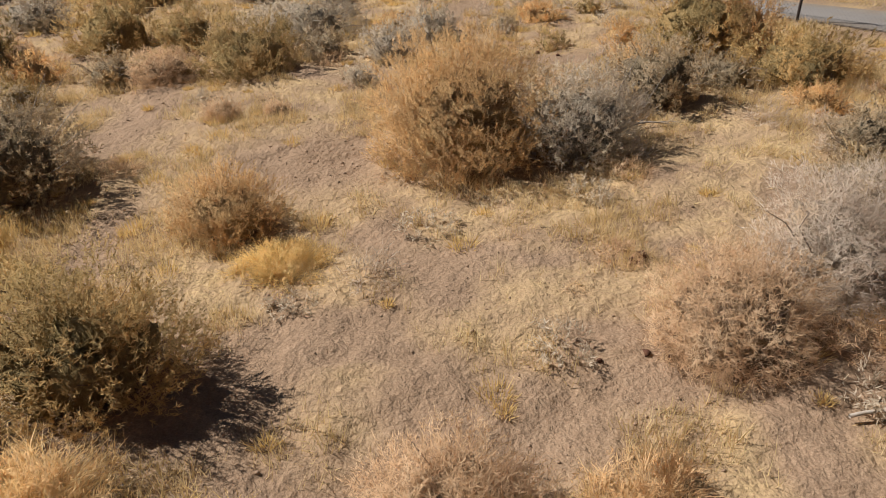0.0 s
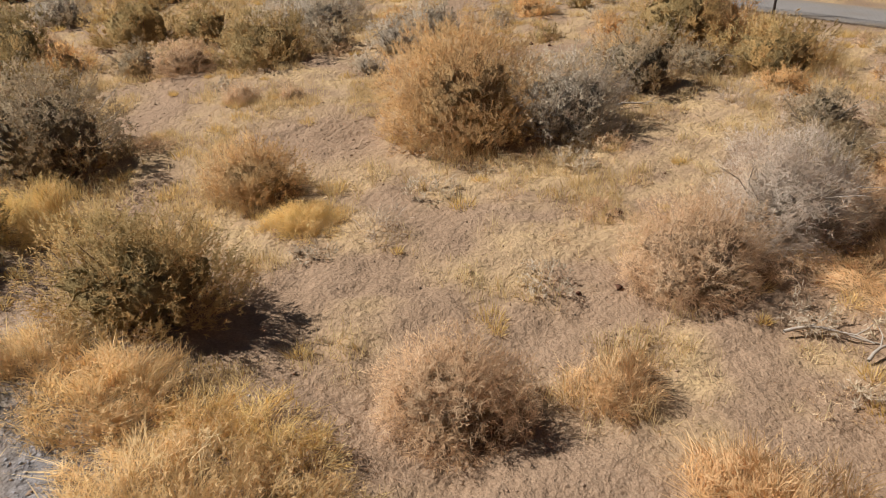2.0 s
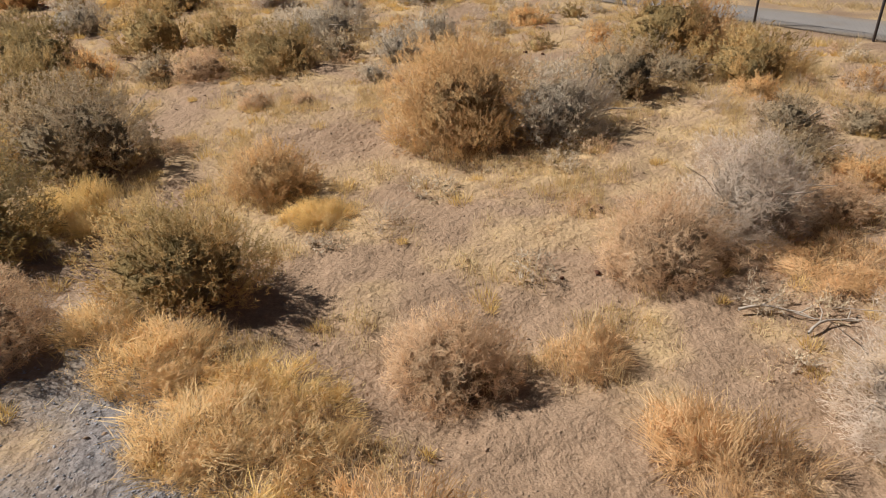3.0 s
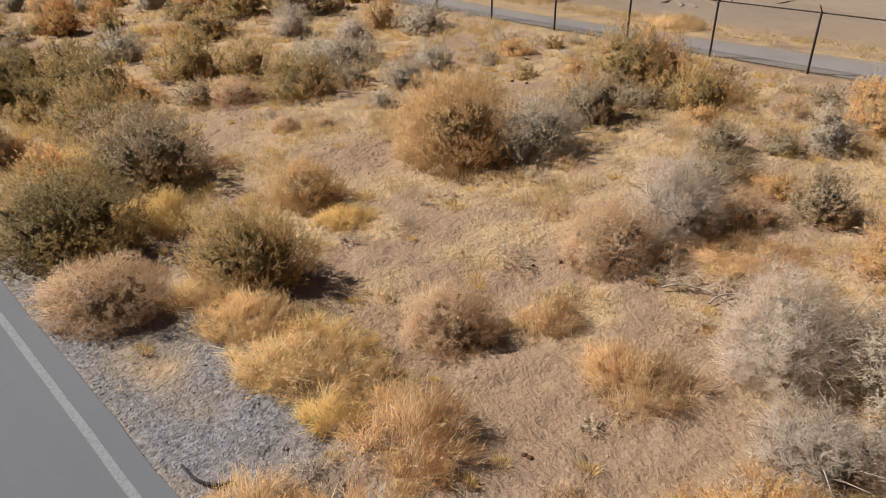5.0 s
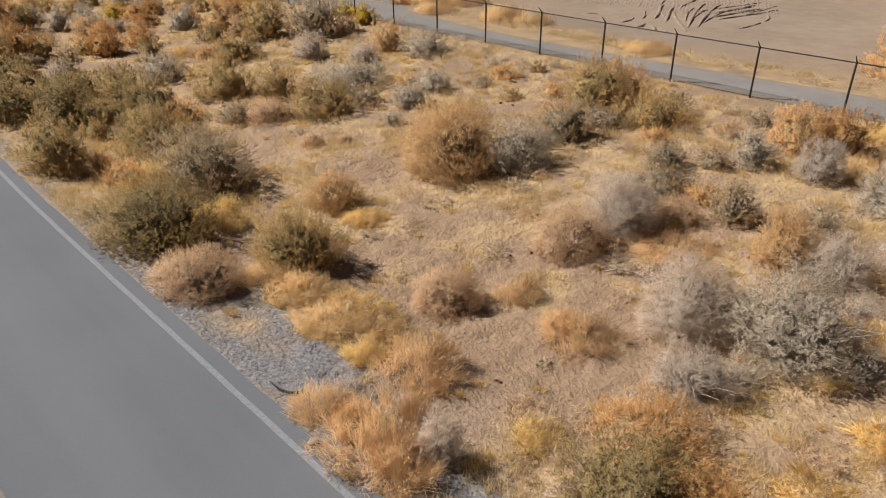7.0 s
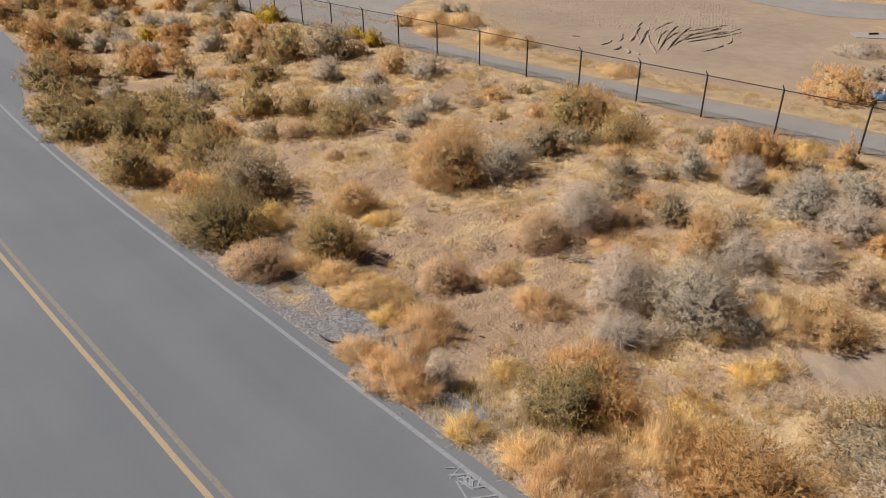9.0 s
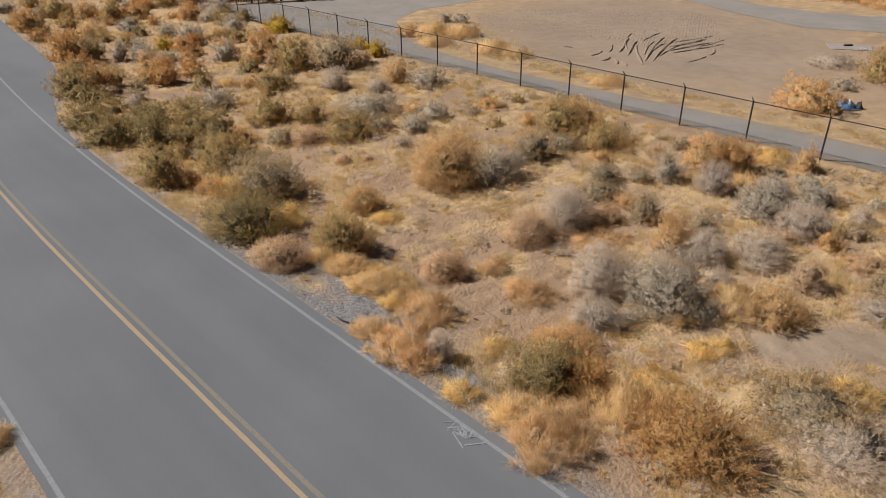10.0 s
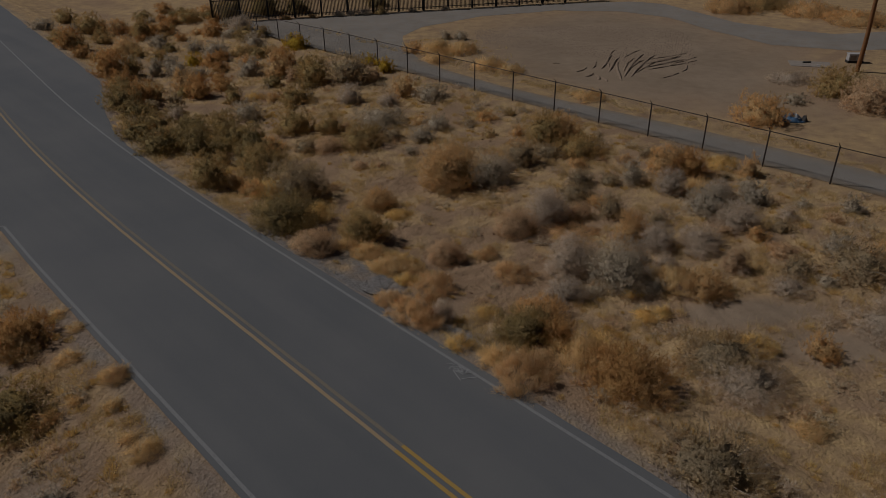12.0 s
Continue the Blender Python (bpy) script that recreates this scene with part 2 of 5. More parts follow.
# three tones from deep to pale, share of light let through, dried tips and their share
PALETTE = {
    "sage": ([(0.323, 0.254, 0.151), (0.499, 0.398, 0.250), (0.628, 0.516, 0.355)], 0.42, (0.610, 0.456, 0.238), 0.45),
    "olive": ([(0.287, 0.212, 0.088), (0.465, 0.348, 0.153), (0.583, 0.451, 0.227)], 0.44, (0.642, 0.442, 0.189), 0.65),
    "green": ([(0.253, 0.190, 0.083), (0.396, 0.307, 0.142), (0.514, 0.407, 0.210)], 0.4, (0.539, 0.382, 0.140), 0.5),
    "gold": ([(0.40, 0.27, 0.04), (0.62, 0.42, 0.05), (0.76, 0.54, 0.09)], 0.3, None, 0),
    "rust": ([(0.42, 0.225, 0.080), (0.60, 0.350, 0.130), (0.72, 0.47, 0.200)], 0.33, (0.74, 0.50, 0.23), 0.4),
    "tan": ([(0.49, 0.318, 0.145), (0.71, 0.485, 0.235), (0.83, 0.615, 0.340)], 0.5, (0.80, 0.540, 0.245), 0.6),
    "grey": ([(0.405, 0.338, 0.239), (0.561, 0.485, 0.360), (0.690, 0.610, 0.477)], 0.36, (0.589, 0.490, 0.318), 0.35),
    "tumble": ([(0.46, 0.300, 0.170), (0.66, 0.480, 0.290), (0.80, 0.635, 0.425)], 0.45, None, 0),
    "dead": ([(0.446, 0.358, 0.262), (0.636, 0.534, 0.410), (0.769, 0.686, 0.558)], 0.45, (0.665, 0.510, 0.313), 0.3),
}
LEAF = {kind: leaf_material(kind + "_leaves", *look_of) for kind, look_of in PALETTE.items()}
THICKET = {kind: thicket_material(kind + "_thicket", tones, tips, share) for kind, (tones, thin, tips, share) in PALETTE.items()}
LEAF |= {
    "heads": leaf_material("feathery_heads", [(0.55, 0.375, 0.195), (0.73, 0.525, 0.300), (0.85, 0.67, 0.43)], 0.42),
    "tuft_gold": leaf_material("golden_dry_grass", [(0.62, 0.425, 0.135), (0.82, 0.600, 0.230), (0.92, 0.72, 0.36)], 0.4),
    "tuft_pale": leaf_material("pale_dry_grass", [(0.62, 0.432, 0.185), (0.81, 0.595, 0.290), (0.92, 0.73, 0.42)], 0.4),
    "tuft_tan": leaf_material("tan_dry_grass", [(0.58, 0.375, 0.170), (0.77, 0.535, 0.275), (0.90, 0.69, 0.41)], 0.4),
    "heads_gold": leaf_material("golden_seed_heads", [(0.64, 0.440, 0.160), (0.82, 0.610, 0.270), (0.92, 0.74, 0.40)], 0.4),
    "heads_pale": leaf_material("pale_seed_heads", [(0.62, 0.425, 0.195), (0.81, 0.590, 0.300), (0.92, 0.73, 0.43)], 0.4),
    "heads_tan": leaf_material("tan_seed_heads", [(0.58, 0.370, 0.170), (0.77, 0.530, 0.275), (0.90, 0.68, 0.40)], 0.4),
    "grass": leaf_material("dry_grass_blades", [(0.56, 0.410, 0.180), (0.74, 0.575, 0.290), (0.87, 0.72, 0.43)], 0.4),
}


# ---- mesh helpers ----
def mesh(name, verts, faces, mat, smooth=False, normals=None):
    """A mesh from arrays; faces all have the same number of corners. Normals, one for each vertex, make leaves shade as one soft crown."""
    verts, faces = np.asarray(verts, np.float32).reshape(-1, 3), np.asarray(faces, np.int32)
    me = bpy.data.meshes.new(name)
    k = faces.shape[1]
    me.vertices.add(len(verts)), me.loops.add(faces.size), me.polygons.add(len(faces))
    me.vertices.foreach_set("co", verts.ravel())
    me.loops.foreach_set("vertex_index", faces.ravel())
    me.polygons.foreach_set("loop_start", np.arange(0, faces.size, k, dtype=np.int32))
    if smooth or normals is not None:
        me.polygons.foreach_set("use_smooth", np.ones(len(faces), bool))
    me.materials.append(mat)
    me.update(calc_edges=True)
    if normals is not None:
        me.normals_split_custom_set_from_vertices(np.asarray(normals, np.float32))
    return me


def solid(name, bm, mat, smooth=False):
    me = bpy.data.meshes.new(name)
    bmesh.ops.recalc_face_normals(bm, faces=bm.faces)
    bm.to_mesh(me)
    bm.free()
    me.materials.append(mat)
    if smooth:
        me.polygons.foreach_set("use_smooth", np.ones(len(me.polygons), bool))
    return me


def part(name, me, parent, label=""):
    ob = new(name, me)
    ob.parent = parent
    return tagged(ob, label)


def box(bm, sx, sy, sz, at=(0, 0, 0), turn=0.0, bevel=0.0):
    """A box of full sizes, standing on at."""
    made = bmesh.ops.create_cube(bm, size=1)["verts"]
    m = Matrix.Translation(at) @ Matrix.Rotation(turn, 4, "Z") @ Matrix.Translation((0, 0, sz / 2)) @ Matrix.Diagonal((sx, sy, sz, 1))
    bmesh.ops.transform(bm, matrix=m, verts=made)
    if bevel:
        edges = list({e for v in made for e in v.link_edges})
        bmesh.ops.bevel(bm, geom=edges, offset=bevel, segments=2, affect="EDGES", profile=0.5)
    return bm


def tubes(starts, ends, r0, r1, sides=3):
    """Tapered straw-like prisms from starts to ends: vertices and four-cornered faces."""
    starts, ends = np.asarray(starts, float), np.asarray(ends, float)
    d = ends - starts
    d /= np.linalg.norm(d, axis=1, keepdims=True) + 1e-9
    ref = np.where(np.abs(d[:, 2:3]) > 0.9, [[1.0, 0, 0]], [[0, 0, 1.0]])
    a = np.cross(d, ref)
    a /= np.linalg.norm(a, axis=1, keepdims=True) + 1e-9
    b = np.cross(d, a)
    r0, r1 = np.broadcast_to(r0, len(d))[:, None], np.broadcast_to(r1, len(d))[:, None]
    rings = []
    for base, r in ((starts, r0), (ends, r1)):
        for k in range(sides):
            w = 2 * math.pi * k / sides
            rings.append(base + r * (a * math.cos(w) + b * math.sin(w)))
    verts = np.stack(rings, 1)
    quad = np.array([[k, (k + 1) % sides, sides + (k + 1) % sides, sides + k] for k in range(sides)])
    faces = (np.arange(len(d)) * 2 * sides)[:, None, None] + quad[None]
    return verts.reshape(-1, 3), faces.reshape(-1, 4)


def unit(v):
    return v / (np.linalg.norm(v, axis=-1, keepdims=True) + 1e-9)


def value_noise(x, y, scale, seed=0):
    """Smooth noise from 0 to 1 over the plan; scale in metres."""
    x, y = np.asarray(x, float) / scale, np.asarray(y, float) / scale
    ix, iy = np.floor(x), np.floor(y)
    fx, fy = x - ix, y - iy
    fx, fy = fx * fx * (3 - 2 * fx), fy * fy * (3 - 2 * fy)

    def corner(a, b):
        s = np.sin(a * 127.1 + b * 311.7 + seed * 74.7) * 43758.5453
        return s - np.floor(s)

    top = corner(ix, iy) * (1 - fx) + corner(ix + 1, iy) * fx
    low = corner(ix, iy + 1) * (1 - fx) + corner(ix + 1, iy + 1) * fx
    return top * (1 - fy) + low * fy


# ---- the plan: u runs along the road, v from the road to the far fence ----
def from_road(u, v):
    return 0.70 * u + 0.714 * v, -0.714 * u + 0.70 * v


def to_road(x, y):
    return 0.70 * x - 0.714 * y, 0.714 * x + 0.70 * y


ROAD_Z = 0.25
EDGE_RIGHT, EDGE_LEFT = -2.33, -9.46
MOUTH_RIGHT, MOUTH_LEFT = -21.0, -15.3


def bend(u):
    """How far the road swings to its right as it runs towards the junction."""
    k = np.clip(-8 - np.asarray(u, float), 0, 27)
    return 0.002 * k * k + 0.108 * np.maximum(0, -35 - np.asarray(u, float))


def flare(u):
    """How far the asphalt's right edge lies from its straight run: the bend, and the widening towards the side road's mouth."""
    return bend(u) + np.interp(MOUTH_RIGHT - np.asarray(u, float), [0, 2, 6, 12.4], [0, 0.08, 0.9, 2.6])


def terrain(x, y):
    """The large lie of the land: the road on a low bank, the pasture in a shallow dip."""
    u, v = to_road(np.asarray(x, float), np.asarray(y, float))
    return np.interp(v - flare(u), [-40, -14, -10.1, -2.25, 0, 1.5, 4, 7, 10, 14, 17, 400], [0, 0.05, 0.23, 0.23, -0.08, -0.40, -0.46, -0.36, -0.18, -0.08, 0, 0])


def fence_v(u):
    return 17.81 + 0.0262 * (u + 9.29)


def off_road(x, y):
    """0 on the asphalt and beyond the far fence's road, 1 on open pasture."""
    u, v = to_road(x, y)
    w = v - flare(u)
    right = np.clip((w + 2.22) / 1.2, 0, 1)
    left = np.clip((-9.85 - w) / 1.0, 0, 1) * (u > MOUTH_LEFT)
    return np.maximum(right, left)


BARE = [(1.89, 4.58, 1.0, 0.5), (-2.19, 9.77, 1.9, 1.5), (0.66, 4.11, 1.5, 0.9), (-1.05, 2.73, 0.9, 0.8), (1.22, 1.72, 1.0, 1.3), (9.88, -0.82, 3.6, 1.1), (-5.68, 11.92, 0.8, 3.0),
        (11.77, -2.69, 2.6, 1.2), (-4.33, 6.65, 0.5, 2.2), (2.24, 14.3, 2.2, 0.7), (-15.7, 21.59, 3.0, 0.9), (-13.43, 23.89, 3.0, 0.9)]


def bare(x, y):
    out = np.zeros_like(np.asarray(x, float))
    for bx, by, rx, ry in BARE:
        out = np.maximum(out, np.clip(1.6 - 1.3 * np.hypot((x - bx) / rx, (y - by) / ry), 0, 1))
    return out


def straw_cover(x, y):
    """How thickly dry grass and straw lie, from 0 to 1."""
    k = 0.30 * value_noise(x, y, 2.3, 3) + 0.38 * value_noise(x, y, 0.75, 4) + 0.12 * value_noise(x, y, 0.33, 6) + 0.2 * value_noise(x, y, 5.5, 5)
    k = k + 0.10 * np.clip((x - 1.5) / 3, 0, 1) * np.clip((5 - y) / 4, 0, 1) + 0.09 * np.clip((y - 5) / 5, 0, 1)
    u, v = to_road(x, y)
    return np.clip((k - 0.385) * 6.0, 0, 1) * (1 - bare(x, y)) * np.where(v < -9.9, 0.75, 1.0)


def lumps(x, y):
    """The small relief of trodden earth, in metres."""
    soft = 0.10 * (value_noise(x, y, 3.4, 11) - 0.5) + 0.07 * (value_noise(x, y, 1.1, 12) - 0.5)
    hard = 0.075 * (value_noise(x, y, 0.45, 13) - 0.5) + 0.055 * (value_noise(x, y, 0.21, 14) - 0.5)
    # hoof marks
    hard = hard - 0.06 * np.clip(value_noise(x, y, 0.19, 15) - 0.74, 0, 1) * 4
    return soft + hard


def land(x, y):
    x, y = np.asarray(x, float), np.asarray(y, float)
    u, v = to_road(x, y)
    beyond = np.clip((v - 17.0) / 0.6, 0, 1)
    return terrain(x, y) + lumps(x, y) * off_road(x, y) * (1 - 0.93 * beyond)


def ground():
    def lines(a, fine_a, fine_b, b, step, fine):
        core = list(np.arange(a, fine_a, step)) + list(np.arange(fine_a, fine_b, fine)) + list(np.arange(fine_b, b, step))
        low, high, s = [a], [b], step
        while high[-1] < 1800:
            s *= 1.25
            low.append(low[-1] - s)
            high.append(high[-1] + s)
        return np.array(low[:0:-1] + core + high)

    us, vs = lines(-34, -10, 7, 18, 0.30, 0.10), lines(-15, -2.7, 10, 21, 0.30, 0.10)
    u, v = np.meshgrid(us, vs, indexing="ij")
    x, y = from_road(u, v)
    z = land(x, y)
    w = v - flare(u)
    paved = ((w < EDGE_RIGHT - 0.25) & (v - bend(u) > EDGE_LEFT + 0.25)) | ((u < MOUTH_LEFT - 0.3) & (w < -9) & (v > -34))
    z = np.where(paved, z - 0.12, z)
    n, k = u.shape
    idx = np.arange(n * k).reshape(n, k)
    faces = np.stack([idx[:-1, :-1], idx[1:, :-1], idx[1:, 1:], idx[:-1, 1:]], -1).reshape(-1, 4)
    me = mesh("ground", np.stack([x, y, z], -1), faces, MAT_GROUND, True)
    at = me.attributes.new("cover", "FLOAT_COLOR", "POINT")
    straw = straw_cover(x, y)
    edge = np.exp(-((w + 1.25) / 1.1) ** 2) * np.clip(1 - np.abs(u + 3.4) / 5.5, 0, 1) * 1.5
    edge = edge + 1.3 * np.exp(-((u - 2.2) / 1.5) ** 2 - ((w + 1.4) / 0.5) ** 2)
    stone = np.clip(edge * (0.05 + 1.3 * value_noise(x, y, 0.7, 21)) + 0.6 * np.exp(-((w + 2.15) / 0.35) ** 2), 0, 1) * (w > -4)
    stone = np.maximum(stone, (0.45 * np.exp(-((w + 9.75) / 0.35) ** 2) + 0.9 * np.clip(value_noise(x, y, 0.9, 27) - 0.45, 0, 1)) * (w < -9.4))
    lot = np.clip((v - 22.3) / 1.2, 0, 1) * np.clip(2.3 - np.hypot((x - 14) / 9.5, (y - 34) / 13) * 1.3 - 0.5 * value_noise(x, y, 2.1, 26), 0, 1)
    patch = np.clip(bare(x, y) * 1.2 - 0.3, 0, 1) * (x > 8)
    beyond = np.clip((v - 20.5) / 0.6, 0, 1)
    straw = straw * (1 - 0.75 * np.clip(lot * 1.5, 0, 1))
    cover = np.stack([straw, stone * (1 - beyond), np.maximum(lot, patch), np.ones_like(x)], -1)
    at.data.foreach_set("color", cover.astype(np.float32).ravel())
    tagged(new("ground", me), "dry sandy earth with straw and trodden bare patches", "ground", kind="structure")


ground()


def strip(name, u0, u1, v0, v1, z, thick, mat, step=0.5, ragged=0.0):
    """A long flat band along the road with ragged edges and a real thickness."""
    us = np.linspace(u0, u1, max(2, int((u1 - u0) / step) + 1))
    bm = bmesh.new()
    rows = []
    for u in us:
        j0, j1 = (ragged * (value_noise(u, v, 0.9, 31) + 0.6 * value_noise(u, v, 0.3, 32) - 0.8) for v in (v0, v1))
        j0, j1 = j0 + bend(u), j1 + bend(u)
        pts = [(v0 + j0, z - thick), (v0 + j0, z), (v1 + j1, z), (v1 + j1, z - thick)]
        rows.append([bm.verts.new((*from_road(u, v), h)) for v, h in pts])
    for a, b in zip(rows, rows[1:]):
        for k in range(3):
            bm.faces.new((a[k], b[k], b[k + 1], a[k + 1]))
    bm.faces.new(rows[0]), bm.faces.new(rows[-1][::-1])
    return solid(name, bm, mat)


def road():
    ob = new("road", strip("road", -120, 60, EDGE_LEFT, EDGE_RIGHT, ROAD_Z, 0.14, MAT_ASPHALT, 0.25, 0.035))
    tagged(ob, "worn grey two-lane asphalt road with ragged edges", "road", kind="structure")
    # the widening towards the side road, and the side road opposite
    for name, outline, label in (
        ("road_widening", [(MOUTH_RIGHT + 1, EDGE_RIGHT - 0.15)] + [(u, EDGE_RIGHT + 0.02 + flare(u) + 0.12 * value_noise(u, 0, 1.2, 33)) for u in np.arange(MOUTH_RIGHT, -120, -1.0)] + [(u, EDGE_RIGHT - 0.15 + bend(u)) for u in np.arange(-120, MOUTH_RIGHT, 3.0)], "grey asphalt widening at a junction"),
        ("side_road", [(MOUTH_LEFT + 0.3, EDGE_LEFT + 0.15), (MOUTH_LEFT, -10.6), (MOUTH_LEFT - 1.2, -12.5), (MOUTH_LEFT - 1.8, -34), (-120, -34)] + [(u, EDGE_LEFT + 0.15 + bend(u)) for u in np.arange(-120, MOUTH_LEFT, 3.0)], "grey asphalt mouth of a side road"),
    ):
        bm = bmesh.new()
        top = [bm.verts.new((*from_road(u, v), ROAD_Z - 0.006)) for u, v in outline]
        face = bm.faces.new(top)
        made = bmesh.ops.extrude_face_region(bm, geom=[face])["geom"]
        bmesh.ops.translate(bm, vec=(0, 0, -0.13), verts=[g for g in made if isinstance(g, bmesh.types.BMVert)])
        bmesh.ops.triangulate(bm, faces=bm.faces[:])
        tagged(new(name, solid(name, bm, MAT_ASPHALT)), label, "road", kind="structure")


road()


def road_line(name, u0, u1, v, width, mat, label):
    tagged(new(name, strip(name, u0, u1, v - width / 2, v + width / 2, ROAD_Z + 0.005, 0.004, mat, 0.5, 0.012)), label, "road marking", kind="structure")


road_line("edge_line", -70, 50, -2.63, 0.095, MAT_WHITE, "worn white edge line painted on asphalt")
road_line("edge_line", MOUTH_LEFT, 50, -9.27, 0.095, MAT_WHITE, "worn white edge line painted on asphalt")
road_line("edge_line", MOUTH_LEFT - 0.1, MOUTH_LEFT, -11.2, 3.8, MAT_WHITE, "worn white line across a side road")
for off in (-0.115, 0.115):
    road_line("centre_line", 4.6, 50, -5.95 + off, 0.105, MAT_YELLOW, "fresh yellow double centre line")
    road_line("centre_line", -70, 4.6, -5.95 + off, 0.105, MAT_YELLOW_OLD if off < 0 else MAT_YELLOW_FAINT, "faded yellow double centre line")


def road_scrawl():
    """Unreadable chalk-white marks sprayed at the road's edge: plain bars in a bent frame."""
    bm = bmesh.new()
    bars = [(3.28, -3.02, 0.02, 0.30, 0.2), (3.40, -2.93, 0.03, 0.26, -0.5), (3.50, -2.96, 0.03, 0.30, 0.3), (3.62, -2.90, 0.03, 0.24, -0.2), (3.72, -2.88, 0.03, 0.28, 0.5),
            (3.58, -3.06, 0.36, 0.03, 0.1), (3.50, -2.84, 0.30, 0.025, -0.1), (3.66, -3.20, 0.50, 0.03, -0.35), (3.98, -3.02, 0.46, 0.03, 0.95), (3.14, -2.98, 0.18, 0.025, 0.8),
            (3.34, -3.00, 0.035, 0.28, -0.7), (3.45, -2.98, 0.20, 0.03, 0.9), (3.56, -2.92, 0.035, 0.30, 0.75), (3.66, -2.97, 0.22, 0.03, -0.8), (3.52, -3.00, 0.04, 0.22, 1.2), (3.78, -2.94, 0.03, 0.2, -0.6)]
    for u, v, a, b, w in bars:
        x, y = from_road(u, v + 0.18)
        box(bm, a, b, 0.004, (x, y, ROAD_Z + 0.0035 + 0.0004 * len(bm.faces) / 6), w - 0.795)
    tagged(new("road_scrawl", solid("road_scrawl", bm, MAT_CHALK)), "pale unreadable sprayed marks on asphalt", "road marking", kind="structure")


road_scrawl()


BACK = ((-24, 20.5), (-19.6, 19.8), (-15, 19.6), (-9.6, 19.9), (-5, 20.4), (-1.2, 20.75), (2.3, 20.9), (10, 21.1), (34, 21.8))


def gravel_road():
    """The grey track behind the chain-link fence, which opens out before the picket fence and swings off across the bare lot."""
    far_side = [(-20.07, 44.99), (-8.12, 48.06), (3.15, 51.01), (12.44, 53.28), (18.64, 53.76), (21.5, 52.5), (25.11, 43.49), (28.44, 40.07), (31.43, 38.54), (36.51, 39.19), (63.34, 45.2)]
    lot_side = [(66.75, 37.48), (44.32, 34.18), (30.18, 32.87), (24.98, 34.86), (22.46, 39.54), (20.08, 45.71), (16.47, 48.76), (10.33, 49.43), (3.14, 46.93), (-2.12, 42.51), (-3.54, 39.06), (-3.1, 35.16)]
    def ragged(outline):
        fine = []
        for (ax, ay), (bx, by) in zip(outline, outline[1:] + outline[:1]):
            steps = max(1, int(math.hypot(bx - ax, by - ay) / 0.5))
            for k in range(steps):
                x, y = ax + (bx - ax) * k / steps, ay + (by - ay) * k / steps
                fine.append((x + 0.3 * (value_noise(x, y, 2.1, 41) - 0.5), y + 0.3 * (value_noise(x, y, 2.1, 42) - 0.5)))
        return fine

    bm = bmesh.new()
    edge = bm.verts.layers.float.new("edge")
    # the straight track, thin at both edges
    rows = []
    for u in np.arange(-24, 34.1, 0.5):
        v0, v1 = fence_v(u) + 0.15, np.interp(u, *zip(*BACK))
        row = []
        for k, (s, e) in enumerate(((0, 0), (0.12, 0.35), (0.3, 1), (0.5, 0.9), (0.7, 1), (0.88, 0.35), (1, 0))):
            x, y = from_road(u, v0 + (v1 - v0) * s)
            vert = bm.verts.new((x, y, 0.016))
            vert[edge] = e
            row.append(vert)
        rows.append(row)
    for a, b in zip(rows, rows[1:]):
        for k in range(6):
            bm.faces.new((a[k], b[k], b[k + 1], a[k + 1]))
    # the wide part before the picket fence and the arm across the lot
    near = [from_road(u, fence_v(u) + 0.15) for u in np.arange(-23.8, -45, -1.5)]
    face = bm.faces.new([bm.verts.new((x, y, 0.013)) for x, y in ragged(near + far_side + lot_side + [from_road(-23.8, 20.4)])])
    for vert in face.verts:
        vert[edge] = 0.75
    bmesh.ops.triangulate(bm, faces=[face])
    tagged(new("gravel_road", solid("gravel_road", bm, MAT_GRAVEL_ROAD)), "pale grey gravel service road behind the fence", "road", kind="structure")


gravel_road()


# ---- shrubs ----
# sprigs per square metre, leaves on each, length of sprig and leaf, width of leaf, share of up in the direction, wildness
HABIT = {
    "sage": (300, 11, 0.12, 0.058, 0.0170, 0.6, 0.65),
    "olive": (310, 11, 0.15, 0.066, 0.0145, 0.9, 0.52),
    "green": (300, 11, 0.12, 0.058, 0.0170, 0.6, 0.65),
    "gold": (300, 11, 0.13, 0.058, 0.0155, 0.9, 0.5),
    "rust": (320, 11, 0.15, 0.070, 0.0130, 0.8, 0.55),
    "tan": (330, 11, 0.15, 0.072, 0.0125, 0.9, 0.52),
    "grey": (320, 11, 0.14, 0.066, 0.0135, 0.6, 0.65),
    "tumble": (400, 11, 0.13, 0.080, 0.0085, 0.25, 1.0),
    "dead": (290, 11, 0.19, 0.125, 0.0085, 0.3, 1.0),
    "heads": (250, 11, 0.12, 0.045, 0.0060, 0.5, 0.8),
}
NAMES = {
    "sage": ("saltbush", "grey-green saltbush with woody base on dry earth", "shrub"),
    "olive": ("rabbitbrush", "olive and gold rabbitbrush on dry earth", "shrub"),
    "green": ("saltbush", "dark olive-green saltbush beside the road", "shrub"),
    "gold": ("rabbitbrush", "yellow-flowering rabbitbrush on dry earth", "shrub"),
    "rust": ("rabbitbrush", "rust-brown dried rabbitbrush on dry earth", "shrub"),
    "tan": ("greasewood", "tan dried shrub with fine feathery twigs", "shrub"),
    "grey": ("sagebrush", "pale grey low sagebrush on dry earth", "shrub"),
    "tumble": ("tumbleweed", "pinkish tan tumbleweed of fine tangled twigs", "tumbleweed"),
    "dead": ("dead_shrub", "bleached grey-brown dead shrub of bare twigs", "shrub"),
}


